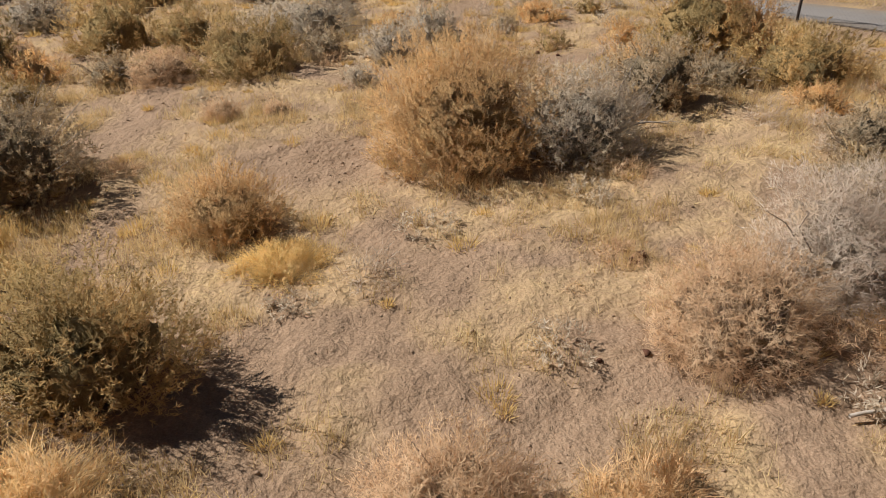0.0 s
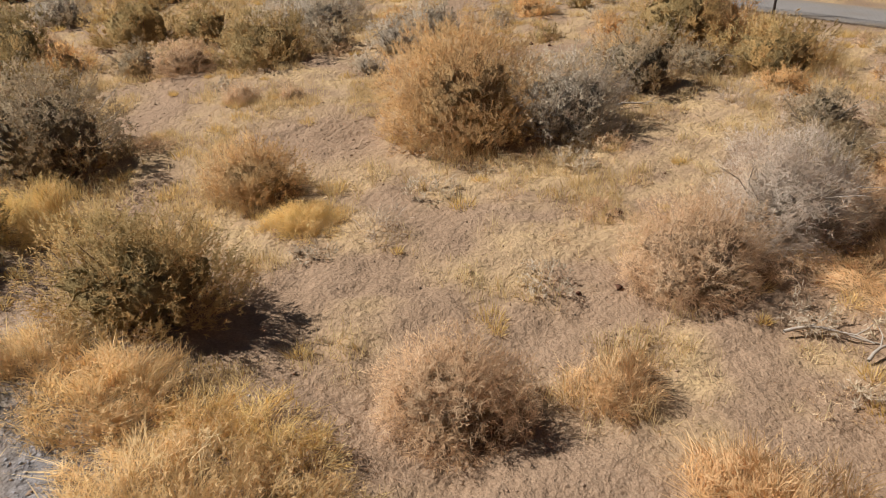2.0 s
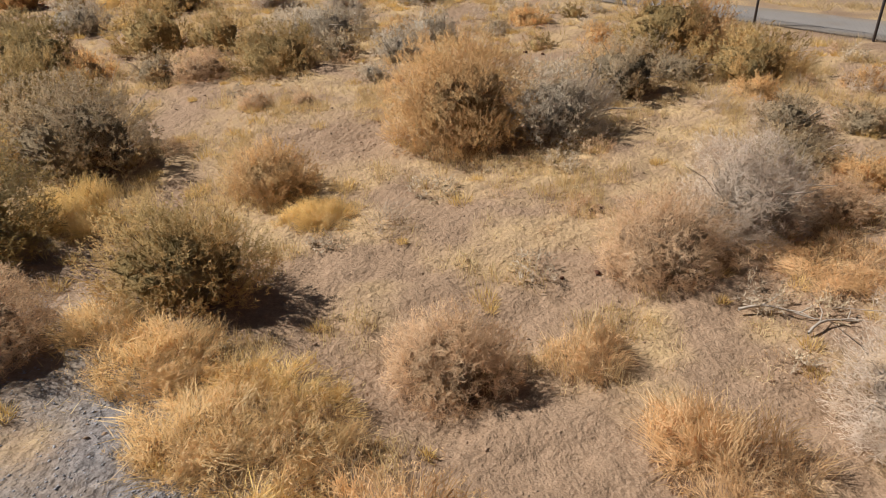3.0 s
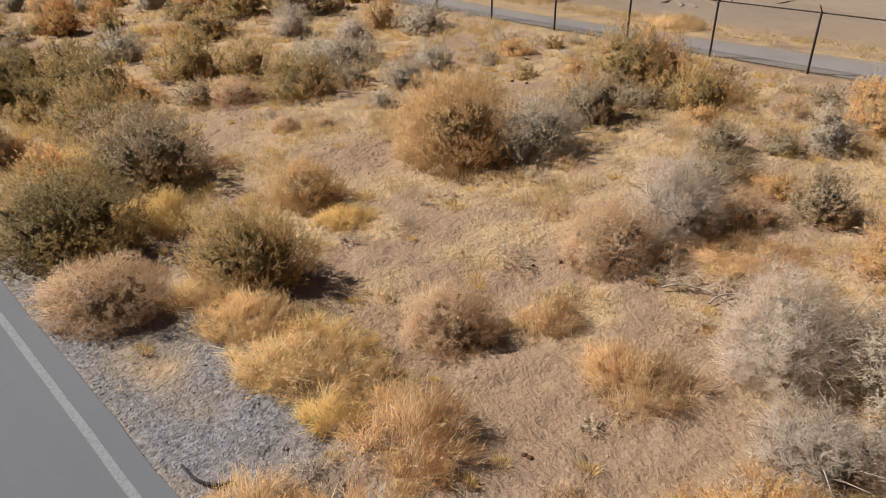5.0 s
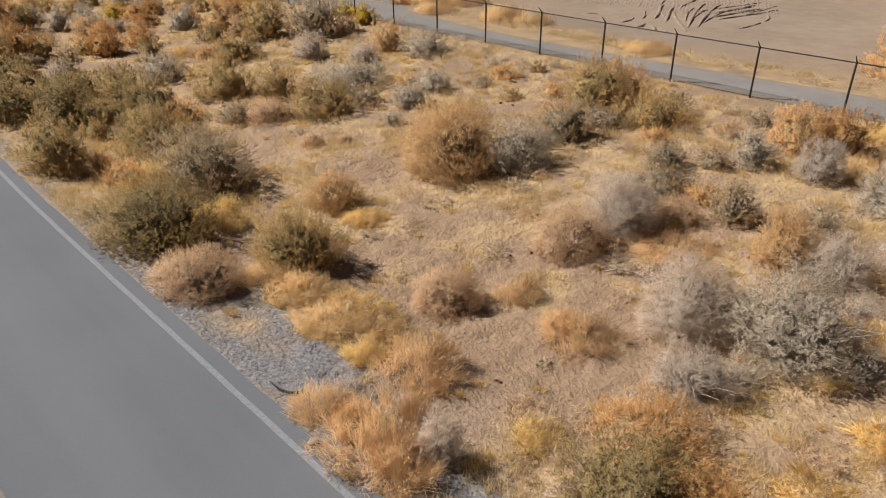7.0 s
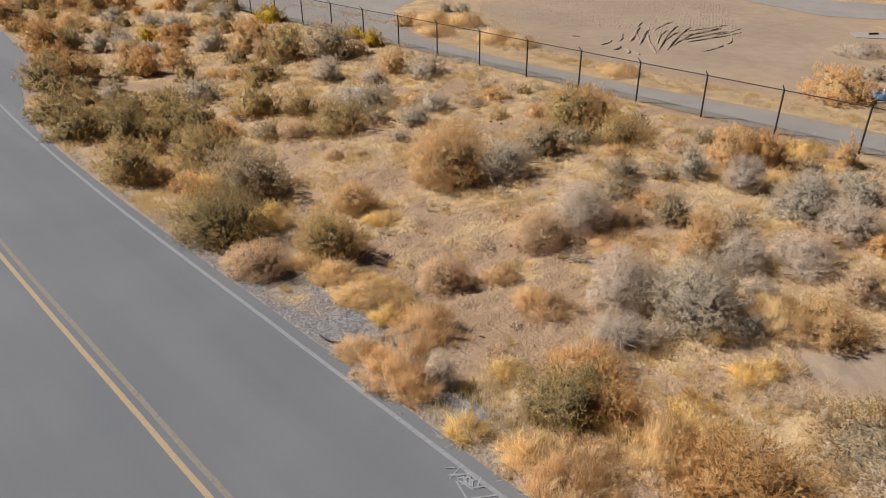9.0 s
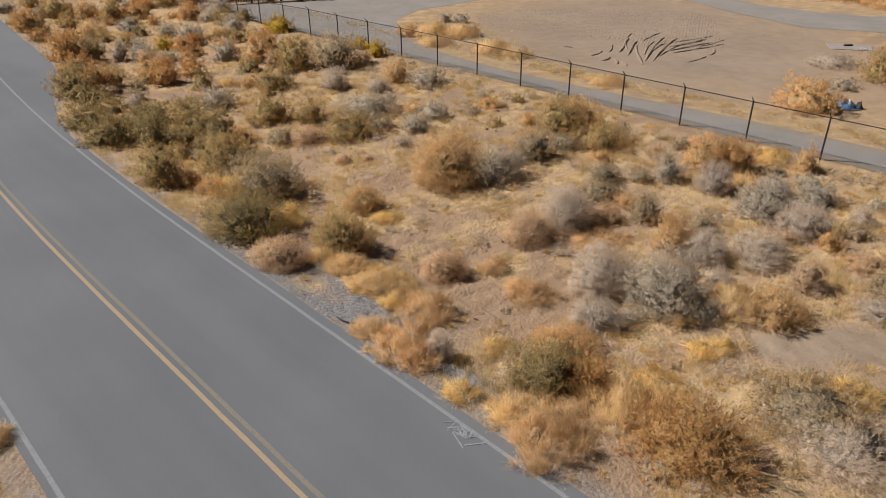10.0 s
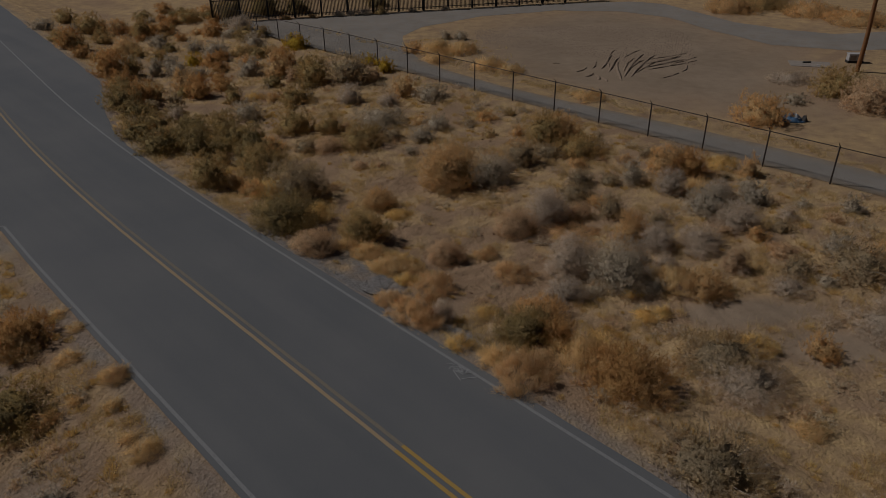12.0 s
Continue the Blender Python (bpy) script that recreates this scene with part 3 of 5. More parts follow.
def lobed_points(count, r, h, g):
    """Points in a bush of several uneven lobes, most of them near its skin, and the ways out of it."""
    lobes = int(5 + 3 * r + g.integers(0, 3))
    turn = g.uniform(0, 6.3) + np.arange(lobes) * 2.4
    dist = np.sqrt((np.arange(lobes) + 0.3) / lobes) * r * 0.66
    c = np.stack([dist * np.cos(turn), dist * np.sin(turn), h * (0.58 - 0.30 * (dist / r) + g.uniform(-0.1, 0.08, lobes))], 1)
    size = np.stack([g.uniform(0.33, 0.52, lobes) * r] * 2 + [g.uniform(0.32, 0.46, lobes) * h], 1)
    skirt = int(5 + 3 * r)
    turn = g.uniform(0, 6.3) + np.arange(skirt) * 6.283 / skirt + g.normal(0, 0.2, skirt)
    dist = r * g.uniform(0.62, 0.82, skirt)
    c = np.concatenate([c, np.stack([dist * np.cos(turn), dist * np.sin(turn), h * g.uniform(0.16, 0.30, skirt)], 1)])
    size = np.concatenate([size, np.stack([g.uniform(0.22, 0.36, skirt) * r] * 2 + [g.uniform(0.18, 0.30, skirt) * h], 1)])
    weight = size[:, 0] * (size[:, 0] + size[:, 2])
    pick = g.choice(len(c), count, p=weight / weight.sum())
    d = unit(g.normal(size=(count, 3)))
    d[:, 2] = np.where(d[:, 2] < -0.35, -d[:, 2], d[:, 2])
    deep = 1 - 0.42 * g.random(count) ** 2.2
    rough = 0.86 + 0.28 * value_noise(d[:, 0] * 3 + pick * 9, d[:, 1] * 3 + d[:, 2] * 5, 0.8, 51)
    p = c[pick] + d * size[pick] * (deep * rough)[:, None]
    p[:, :2] *= r / np.percentile(np.hypot(p[:, 0], p[:, 1]), 94)
    p[:, 2] *= h / np.percentile(p[:, 2], 95)
    p[:, :2] *= np.minimum(1, 1.04 * r / (np.hypot(p[:, 0], p[:, 1]) + 1e-6))[:, None]
    # the foot of the bush, where it sweeps the ground
    foot = g.random(count) < 0.30
    k = foot.sum()
    w, ring = g.uniform(0, 6.283, k), r * np.sqrt(g.uniform(0.35, 1.0, k)) * 0.93
    p[foot] = np.stack([ring * np.cos(w), ring * np.sin(w), h * g.uniform(0.02, 0.38, k) * np.clip(1.5 - ring / r, 0.4, 1)], 1)
    d[foot] = unit(np.stack([np.cos(w), np.sin(w), g.uniform(0.2, 0.9, k)], 1))
    low = p[:, 2] < 0.03
    p[low, 2] = g.uniform(0.01, 0.03 + 0.3 * h, low.sum())
    return p, unit(d * [1, 1, 0.7] + unit(p - [0, 0, 0.1 * h]))


def clumped(count, r, h, size, g, each=7):
    """Points gathered in small clumps over the bush's lobes, the way each grows, and the way its side of the clump faces."""
    k = max(6, count // each)
    c, out = lobed_points(k, r, h, g)
    pick = g.integers(0, k, count)
    ball = unit(g.normal(size=(count, 3)))
    p = c[pick] + ball * (size * g.uniform(0.6, 1.35, k)[pick] * g.random(count) ** 0.4)[:, None]
    p[:, 2] = np.maximum(p[:, 2], 0.01)
    face = unit(0.6 * ball + 0.9 * out[pick] + [0, 0, 0.2])
    return p, unit(out[pick] + 0.7 * ball), face


def leaf_blades(base, way, length, width, g, face=None):
    """Slim pointed leaves from base along way, their flat sides turned towards face, if given."""
    side = unit(np.cross(way, g.normal(size=way.shape) if face is None else face + 0.3 * g.normal(size=way.shape)))
    foot = base + way * (length * 0.25)[:, None]
    v = np.stack([base, foot + side * width[:, None], base + way * length[:, None]], 1)
    if face is not None:
        back = (np.cross(v[:, 1] - v[:, 0], v[:, 2] - v[:, 0]) * face).sum(1) < 0
        v[back] = v[back][:, ::-1]
    return v.reshape(-1, 3), np.arange(len(base) * 3).reshape(-1, 3)


def soft_normals(verts, face):
    """For each corner of the leaves, a way between the leaf's own and its side of the crown."""
    t = verts.reshape(-1, 3, 3)
    own = unit(np.cross(t[:, 1] - t[:, 0], t[:, 2] - t[:, 0]))
    return np.repeat(unit(0.75 * own + 0.42 * unit(face + [0, 0, 0.5])), 3, 0)


def sprigs(kind, p, out, coarse, g, face=None):
    """Leaves on short sprigs at the points p that grow along out."""
    per, sprig, leaf, wide, up, wild = HABIT[kind][1:]
    leaf, wide, sprig = leaf * coarse ** 0.4, wide * coarse ** 0.7, sprig * coarse ** 0.1
    count = len(p)
    way = unit(out + [0, 0, up] + wild * 0.6 * g.normal(size=out.shape))
    along = (np.arange(per) + 0.5) / per
    length = sprig * g.uniform(0.6, 1.3, count)
    base = p[:, None] + way[:, None] * (length[:, None] * (along[None] - 0.5))[..., None]
    to = unit(way[:, None] * 0.6 + 1.25 * wild * unit(g.normal(size=(count, per, 3))))
    total = count * per
    return leaf_blades(base.reshape(-1, 3), to.reshape(-1, 3), leaf * g.uniform(0.6, 1.4, total), wide * g.uniform(0.7, 1.3, total), g, np.repeat(unit(out + [0, 0, 0.5]) if face is None else face, per, 0))


@functools.lru_cache
def ball_of(detail):
    """Directions and triangles of a round ball."""
    bm = bmesh.new()
    bmesh.ops.create_icosphere(bm, subdivisions=detail, radius=1)
    bm.verts.ensure_lookup_table()
    d = np.array([v.co[:] for v in bm.verts])
    f = np.array([[v.index for v in face.verts] for face in bm.faces])
    bm.free()
    return d, f


def thicket(p, h, share, detail, g, lift):
    """The closed lumpy mass inside a crown of sprigs at p, that many times as wide; lift: how far its normals are
    tipped up to brighten its sides.
    """
    d, f = ball_of(detail)
    middle = np.array([0, 0, 0.30 * h])
    q = p - middle
    far = np.linalg.norm(q, axis=1)
    near = d @ (q / far[:, None]).T
    k = min(len(p) - 1, 16)
    pick = np.argpartition(-near, k, axis=1)[:, :k]
    out = np.sort(far[pick], 1)[:, k // 2]
    v = middle + d * (out * share * g.uniform(0.78, 1.06, len(d)))[:, None]
    v[:, 2] = np.maximum(v[:, 2], -0.05)
    # normals bent upward, so sides turned from the sun shade brighter
    return v, f, unit(0.75 * d + [0, 0, lift])


def shrub(kind, x, y, r, h):
    """One shrub: woody stems from its foot, inner twigs, and sprigs of leaves over its lobes."""
    g = np.random.default_rng(int(abs(x * 911 + y * 377) * 10) + 5)
    h = min(h, 1.15 * r + 0.35)
    r *= 1.04
    # no shrub grows over the asphalt
    u, v = to_road(x, y)
    over = float(flare(u)) - 2.25 + 0.85 * r - v
    if 0 < over < 1.5:
        x, y = x + 0.714 * over, y + 0.70 * over
    coarse = min(2.1, max(0.62, math.hypot(x, y - 2) / 11))
    count = int((1.06 if coarse < 0.9 else 0.98) * HABIT[kind][0] * (2.2 * r * h + 1.7 * r * r) * coarse ** -1.42) + 30
    if kind in ("tumble", "dead"):
        p, out = lobed_points(count, r, h, g)
        face = unit(out + [0, 0, 0.3])
    else:
        p, out, face = clumped(count, r, h, 0.11 + 0.05 * r, g, 4)
    v, f = sprigs(kind, p, out, coarse, g, face)
    soft = soft_normals(v, np.repeat(face, HABIT[kind][1], 0))
    v[:, 2] = np.maximum(v[:, 2], 0.005)
    name, label, category = NAMES[kind]
    root = tagged(new(name), label, category, "shrubs on the dry pasture")
    z = float(land(x, y)) - 0.03
    root.matrix_world = pose(x, y, z)
    tagged(part("foliage" if kind not in ("tumble", "dead") else "twig_crown", mesh("foliage", v, f, LEAF[kind], normals=soft), root), kind="stuff")
    # stems with one bend each
    m = int(14 + 14 * r)
    tip, _ = lobed_points(m, r * 0.85, h * 0.9, g)
    foot = np.stack([g.normal(0, 0.07 * r, m), g.normal(0, 0.07 * r, m), np.full(m, -0.05)], 1)
    knee = foot * 0.5 + tip * 0.5 + g.normal(0, 0.07 * r, (m, 3)) - [0, 0, 0.05 * h]
    knee[:, 2] = np.maximum(knee[:, 2], 0.03)
    thick = g.uniform(0.008, 0.018, m) * (0.6 + 0.5 * r)
    v1, f1 = tubes(foot, knee, thick, thick * 0.6)
    v2, f2 = tubes(knee, tip, thick * 0.6, thick * 0.2)
    verts = np.concatenate([v1, v2])
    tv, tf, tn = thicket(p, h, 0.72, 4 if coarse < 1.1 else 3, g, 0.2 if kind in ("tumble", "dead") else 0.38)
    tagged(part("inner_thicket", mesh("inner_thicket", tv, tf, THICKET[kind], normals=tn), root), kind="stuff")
    if kind in ("grey", "sage", "dead") and r > 0.5:
        # bleached bare stems that lean out of the crown
        b = int(5 + 6 * r)
        w, low = g.uniform(0, 6.283, b), g.uniform(0.35, 0.8, b)
        root_end = np.stack([0.3 * r * np.cos(w), 0.3 * r * np.sin(w), 0.3 * h * low], 1)
        mid = np.stack([0.75 * r * np.cos(w), 0.75 * r * np.sin(w), h * low], 1) + g.normal(0, 0.06, (b, 3))
        end = np.stack([1.12 * r * np.cos(w + 0.15), 1.12 * r * np.sin(w + 0.15), h * (low + g.uniform(0, 0.45, b))], 1) + g.normal(0, 0.06, (b, 3))
        end[:, 2], mid[:, 2] = np.maximum(end[:, 2], 0.04), np.maximum(mid[:, 2], 0.04)
        s1, q1 = tubes(root_end, mid, 0.011, 0.008)
        s2, q2 = tubes(mid, end, 0.008, 0.003)
        tagged(part("bare_wood", mesh("bare_wood", np.concatenate([s1, s2]), np.concatenate([q1, q2 + len(s1)]), MAT_WOOD), root, "bleached bare stems"), kind="stuff")
    split = [np.concatenate([q[:, :3], q[:, [0, 2, 3]]]) for q in (f1, f2)]
    faces = np.concatenate([split[0], split[1] + len(v1)])
    pale = kind in ("grey", "dead", "tumble")
    tagged(part("branch_wood", mesh("branch_wood", verts, faces, MAT_TWIG_PALE if pale else MAT_TWIG), root, "bleached grey twigs and stems" if pale else "dark brown twigs and stems"), kind="stuff")
    return root


for place in (
    (5.12, -4.62, 1.38, 0.89), (-12.65, -2.97, 0.99, 0.8), (3.53, -2.56, 0.58, 0.66), (11.24, 10.08, 0.83, 1.15),
    (-18.51, 21.86, 0.97, 1.19), (-15.69, 24.17, 0.88, 1.31), (-23.24, 26.8, 1.3, 1.66), (-29.49, 34.92, 1.01, 1.69),
    (-19.74, 41.09, 1.05, 1.05), (-24.35, 42.17, 0.91, 1.06), (-26.24, 43.63, 1.62, 0.38),
):
    shrub("rust", *place)
for place in (
    (-3.12, 4.33, 0.98, 1.03), (-10.97, 8.29, 0.98, 1.28), (-8.8, 11.19, 1.13, 1.25), (6.69, 12.75, 1.2, 0.82),
    (5.09, 14.42, 1.01, 1.61), (-4.28, 14.75, 1.18, 1.01), (-15.61, 16.54, 0.84, 1.08), (-6.31, 16.95, 0.71, 0.88),
    (-12.25, 17.19, 0.97, 1.06), (-8.26, 17.31, 1.18, 1.24), (-19.16, 19.68, 1.14, 1.36), (23.6, 21.94, 1.53, 1.6),
    (-13.08, 22.66, 0.56, 1.07), (-8.66, 26.06, 1.17, 1.57), (-21.65, 28.6, 0.64, 1.36), (-28.53, 35.14, 0.81, 0.95),
    (-28.35, 39.25, 0.81, 0.77), (-26, 41.74, 1.02, 1.66), (-31.04, 43.06, 1.32, 1.63), (-23.53, 46.67, 1.32, 0.96),
):
    shrub("olive", *place)
for place in (
    (-35.41, 47.45, 1.12, 1.13), (30.3, 50.32, 2.93, 1),
):
    shrub("olive", *place)
for place in (
    (-11.26, -6.35, 1.28, 0.68), (2.45, -2.47, 0.87, 0.91), (-6.42, 4.66, 1.32, 1.12), (-14.32, 12.75, 1.19, 1.03),
    (-12.33, 13.09, 0.81, 1.49), (-11.42, 13.8, 0.9, 0.7), (-10, 14.61, 0.8, 1.31),
    (-13.3, 14.6, 1.1, 1.1), (-11.2, 15.6, 1.0, 1.0), (-15.9, 14.9, 1.0, 0.9), (-17.3, 18.2, 1.0, 1.0), (-13.9, 17.4, 0.9, 0.8),
    (-9.6, 12.6, 0.9, 0.8), (-19.9, 22.6, 1.0, 0.9), (-7.7, 10.3, 0.8, 0.7),
):
    shrub("green", *place)
for place in (
    (-4.11, 28.15, 0.68, 0.91), (-5.4, 30.13, 0.63, 0.64), (-18.53, 31.93, 0.72, 0.89), (-11.64, 35.5, 1.01, 1.12),
):
    shrub("gold", *place)
for place in (
    (6.24, 1.29, 1.12, 1.32), (10.93, 6.28, 0.88, 1.05), (10.81, 6.49, 0.95, 0.51),
    (13.03, 7.06, 0.67, 0.81), (8.46, 9.23, 0.53, 1.25), (2.05, 9.77, 0.95, 1.16), (-1.24, 15.25, 0.73, 0.63),
    (-0.38, 16.78, 0.7, 0.67), (-3.66, 17.95, 1.65, 0.72), (20.47, 20.48, 0.75, 0.45), (-0.91, 21.88, 1.05, 0.76),
    (-13.58, 28.51, 0.86, 1.13), (-20.32, 29.09, 0.61, 1.38), (-19.99, 31.37, 0.63, 0.87), (-17.46, 34.12, 1.13, 1.06),
    (-19.68, 36, 0.75, 0.87), (1.24, 37.73, 0.6, 0.57), (0.04, 37.91, 0.52, 0.63), (-23.47, 38.39, 0.87, 0.77),
):
    shrub("grey", *place)
for place in (
    (10.42, 1.8, 0.43, 0.85), (-4.95, 2.59, 0.86, 0.71), (0.09, 2.93, 0.7, 0.73), (2.83, 5.15, 0.81, 0.94),
    (-5.92, 14.3, 0.79, 0.66), (24.06, 19.1, 1.56, 1.62), (-4.71, 26.49, 0.53, 0.69),
    (-10.17, 26.58, 0.48, 0.99),
):
    shrub("tumble", *place)
for place in (
    (11.31, -3.02, 0.51, 0.56), (3.13, -1.04, 0.92, 0.54),
    (9.02, 0.45, 0.79, 0.64), (7.27, 4.13, 0.66, 1.4), (-2.82, 7.69, 0.69, 0.68),
    (13.82, 9.74, 0.45, 0.87), (0.25, 9.95, 1.42, 1.7), (10.1, 10.29, 0.77, 1.46), (-9.23, 14.6, 0.89, 0.47),
    (6.15, 14.91, 0.95, 1.31), (17.32, 17.3, 1.6, 1.28), (-2.56, 22.8, 0.75, 1.15), (-11.42, 27.99, 0.98, 1.4),
    (-2.39, 33.68, 0.86, 0.64), (35.38, 42.38, 2.73, 0.84), (-28.55, 42.75, 0.9, 1.26), (33.13, 46.44, 2.58, 0.88),
):
    shrub("tan", *place)
for place in (
    (26.71, 48.55, 2.55, 1.1),
):
    shrub("tan", *place)
for place in (
    (6.07, -8.21, 1.33, 0.49), (8.36, -3.14, 1.36, 0.45), (14.57, 1.46, 1.37, 0.68), (6.83, 6.11, 0.52, 1.16),
    (5.62, 8.03, 0.85, 0.38), (-6.48, 8.75, 1.38, 1.45), (3.67, 11.79, 0.89, 1.01), (5.17, 12.69, 0.8, 0.38),
    (-7.21, 14.42, 0.67, 0.62), (-6.38, 26.15, 1.54, 1.64),
):
    shrub("sage", *place)
for place in (
    (8.66, -4.36, 1.28, 0.38), (0, -1.82, 0.31, 0.82), (13.9, -1.8, 1.27, 0.35), (4.18, 0.27, 0.68, 0.66),
    (11.81, 0.47, 0.7, 0.38), (4.64, 2.15, 0.95, 1.2), (9.77, 3.5, 0.78, 0.65), (8.07, 3.54, 0.74, 0.79),
    (11.67, 4.87, 0.81, 0.95), (4.23, 6.01, 0.87, 1.2), (9.82, 8.19, 0.61, 1), (-15.43, 19.08, 0.45, 0.7),
    (-3.37, 21.06, 0.62, 0.55), (-5.79, 21.7, 0.78, 1.02), (-17.73, 42.22, 1.07, 1.16),
    (22.2, 24.94, 1.4, 0.4),
    (2.85, 11.15, 0.55, 0.4), (9.6, 2.95, 0.6, 0.4),
):
    shrub("dead", *place)


def fill_shrubs(seed, count, spread, inside, kinds, small, large):
    """Smaller shrubs between the large ones, well apart from all that stand already."""
    g = np.random.default_rng(seed)
    names = {name for name, label, category in NAMES.values()}
    taken = [(o.location.x, o.location.y, 0.55) for o in scene.objects if o.name.split(".")[0] in names]
    made = 0
    for k in range(count * 30):
        x, y = g.uniform(*spread[0]), g.uniform(*spread[1])
        u, v = to_road(x, y)
        r = g.uniform(small, large)
        kind = kinds[g.integers(0, len(kinds))]
        if not inside(u, v - float(flare(u))) or float(bare(x, y)) > 0.1 or any(math.hypot(x - a, y - b) < r + c for a, b, c in taken):
            continue
        shrub(kind, x, y, r, r * g.uniform(0.75, 1.15))
        taken.append((x, y, r))
        made += 1
        if made == count:
            break


fill_shrubs(9, 16, ((-24, -8), (7, 26)), lambda u, w: -1.2 < w < 3.2 and -32 < u < -10, ("olive", "green", "tan", "sage"), 0.4, 0.75)
# along the road towards the junction, before the picket fence, and over the dry slope before the chain-link fence
fill_shrubs(5, 70, ((-42, -9), (16, 52)), lambda u, w: -1.6 < w < 13.5 and -56 < u < -22, ("olive", "green", "rust", "grey", "grey", "tan", "rust", "olive"), 0.45, 1.1)
fill_shrubs(6, 34, ((5, 18), (-1, 13)), lambda u, w: 2.5 < w < 16.5, ("sage", "dead", "grey", "tan", "sage", "tumble"), 0.28, 0.62)
fill_shrubs(7, 22, ((-12, 6), (8, 24)), lambda u, w: 1.5 < w < 16.5, ("grey", "olive", "tan", "tumble", "sage"), 0.25, 0.55)
fill_shrubs(8, 10, ((-20, -4), (-12, 0)), lambda u, w: -19 < w < -11 and u > MOUTH_LEFT + 1, ("rust", "tan", "grey", "tumble"), 0.25, 0.5)


# ---- tufts of tall dry grass ----
def grass_tuft(x, y, r, h, tone):
    r *= 1.2
    g = np.random.default_rng(int(abs(x * 701 + y * 533) * 10) + 9)
    coarse = min(2.2, max(1.0, math.hypot(x, y - 2) / 11))
    h = min(1.45 * h + 0.06, 0.5 * r + 0.25)
    count = int(3600 * r * (0.4 + r) * coarse ** -1.5)
    clumps = int(26 + 60 * r)
    w, d = g.uniform(0, 6.3, clumps), np.sqrt(g.random(clumps)) * r * 0.95 * g.uniform(0.8, 1.1, clumps)
    c = np.stack([d * np.cos(w), d * np.sin(w)], 1)
    pick = g.integers(0, clumps, count)
    foot = np.concatenate([c[pick] + g.normal(0, 0.05 * r + 0.02, (count, 2)), np.zeros((count, 1))], 1)
    top = h * (0.95 - 0.5 * (d / r) ** 2) * g.uniform(0.4, 1.15, clumps)
    low = g.uniform(0, 0.55, count) ** 1.3
    tall = top[pick] * g.uniform(0.55, 1.1, count)
    foot[:, 2] = low * tall
    flow = g.normal(0, 0.09, (clumps, 2))[pick] + g.normal(0, 0.085, (count, 2)) + 0.05 * c[pick] / r
    lean = np.concatenate([flow, np.zeros((count, 1))], 1)
    bend = foot + [0, 0, 1] * ((tall - foot[:, 2]) * 0.62)[:, None] + lean * 0.35
    tip = foot + [0, 0, 1] * (tall - foot[:, 2])[:, None] + lean
    face = np.concatenate([c[pick] / r, np.full((count, 1), 0.5)], 1) + 0.7 * g.normal(size=tip.shape)
    side = unit(np.cross(tip - foot, face)) * (g.uniform(0.0020, 0.0046, count) * coarse ** 0.9)[:, None]
    out = unit(np.concatenate([c[pick] / r, np.full((count, 1), 0.6)], 1))
    own = unit(np.cross(side, tip - foot))
    flip = (own * out).sum(1) < 0
    side[flip], own[flip] = -side[flip], -own[flip]
    v = np.stack([foot, bend + side, tip, bend - side], 1)
    soft = np.repeat(unit(0.5 * own + 0.75 * out), 4, 0)
    f = (np.arange(count) * 4)[:, None] + np.arange(4)[None]
    root = tagged(new("grass_tuft"), {"gold": "golden-yellow clump of tall dry grass", "pale": "straw-pale clump of feathery dry grass", "tan": "pinkish tan clump of feathery dry grass"}[tone], "grass", "dry grass clumps")
    root.matrix_world = pose(x, y, float(land(x, y)) - 0.02)
    tagged(part("straw", mesh("straw", v, f, LEAF["tuft_" + tone], normals=soft), root), kind="stuff")
    heads = int(440 * r * (0.4 + r) * coarse ** -1.3)
    pick = g.integers(0, clumps, heads)
    spread = g.normal(0, 0.07 * r + 0.03, (heads, 2))
    p = np.concatenate([c[pick] * 1.06 + spread, (top[pick] * g.uniform(0.35, 1.12, heads))[:, None]], 1)
    out = unit(np.concatenate([c[pick] / r * 0.8 + g.normal(0, 0.3, (heads, 2)), np.full((heads, 1), 0.9)], 1))
    v, f = sprigs("heads", p, out, coarse, g)
    tagged(part("feathery_top", mesh("feathery_top", v, f, LEAF["heads_" + tone]), root, "tan feathery seed heads"), kind="stuff")


for place in (
    (2.2, -4.9, 0.75, 0.75, "tan"), (4.08, -3.53, 0.87, 0.6, "pale"), (8.2, 0.97, 0.75, 0.8, "pale"), (1.6, -4.0, 0.5, 0.5, "pale"),
):
    grass_tuft(*place)
for place in (
    (-7.14, -7.58, 0.33, 0.22, "pale"), (-7.73, -7.15, 0.17, 0.14, "pale"), (-10.08, -6.26, 0.22, 0.17, "pale"), (9.59, -6.24, 0.39, 0.15, "pale"),
    (-8.59, -5.91, 0.21, 0.20, "pale"), (-9.78, -5.77, 0.19, 0.12, "pale"), (-9.1, -4.74, 0.33, 0.18, "pale"), (-9.03, -4.67, 0.26, 0.33, "tan"),
    (2.73, -3.89, 0.61, 0.15, "tan"), (-10.76, -3.89, 0.32, 0.14, "pale"), (-12.33, -3.49, 0.58, 0.29, "pale"), (0.48, -3.3, 0.31, 0.3, "gold"),
    (9.64, -2.68, 0.5, 0.26, "gold"), (4.95, -2.43, 0.75, 0.15, "gold"), (-11.23, -2.42, 0.19, 0.12, "pale"), (-0.6, -2.13, 0.46, 0.67, "tan"),
    (-12.12, -1.64, 0.19, 0.12, "pale"), (-0.81, -1.53, 0.75, 0.46, "tan"),
):
    grass_tuft(*place)
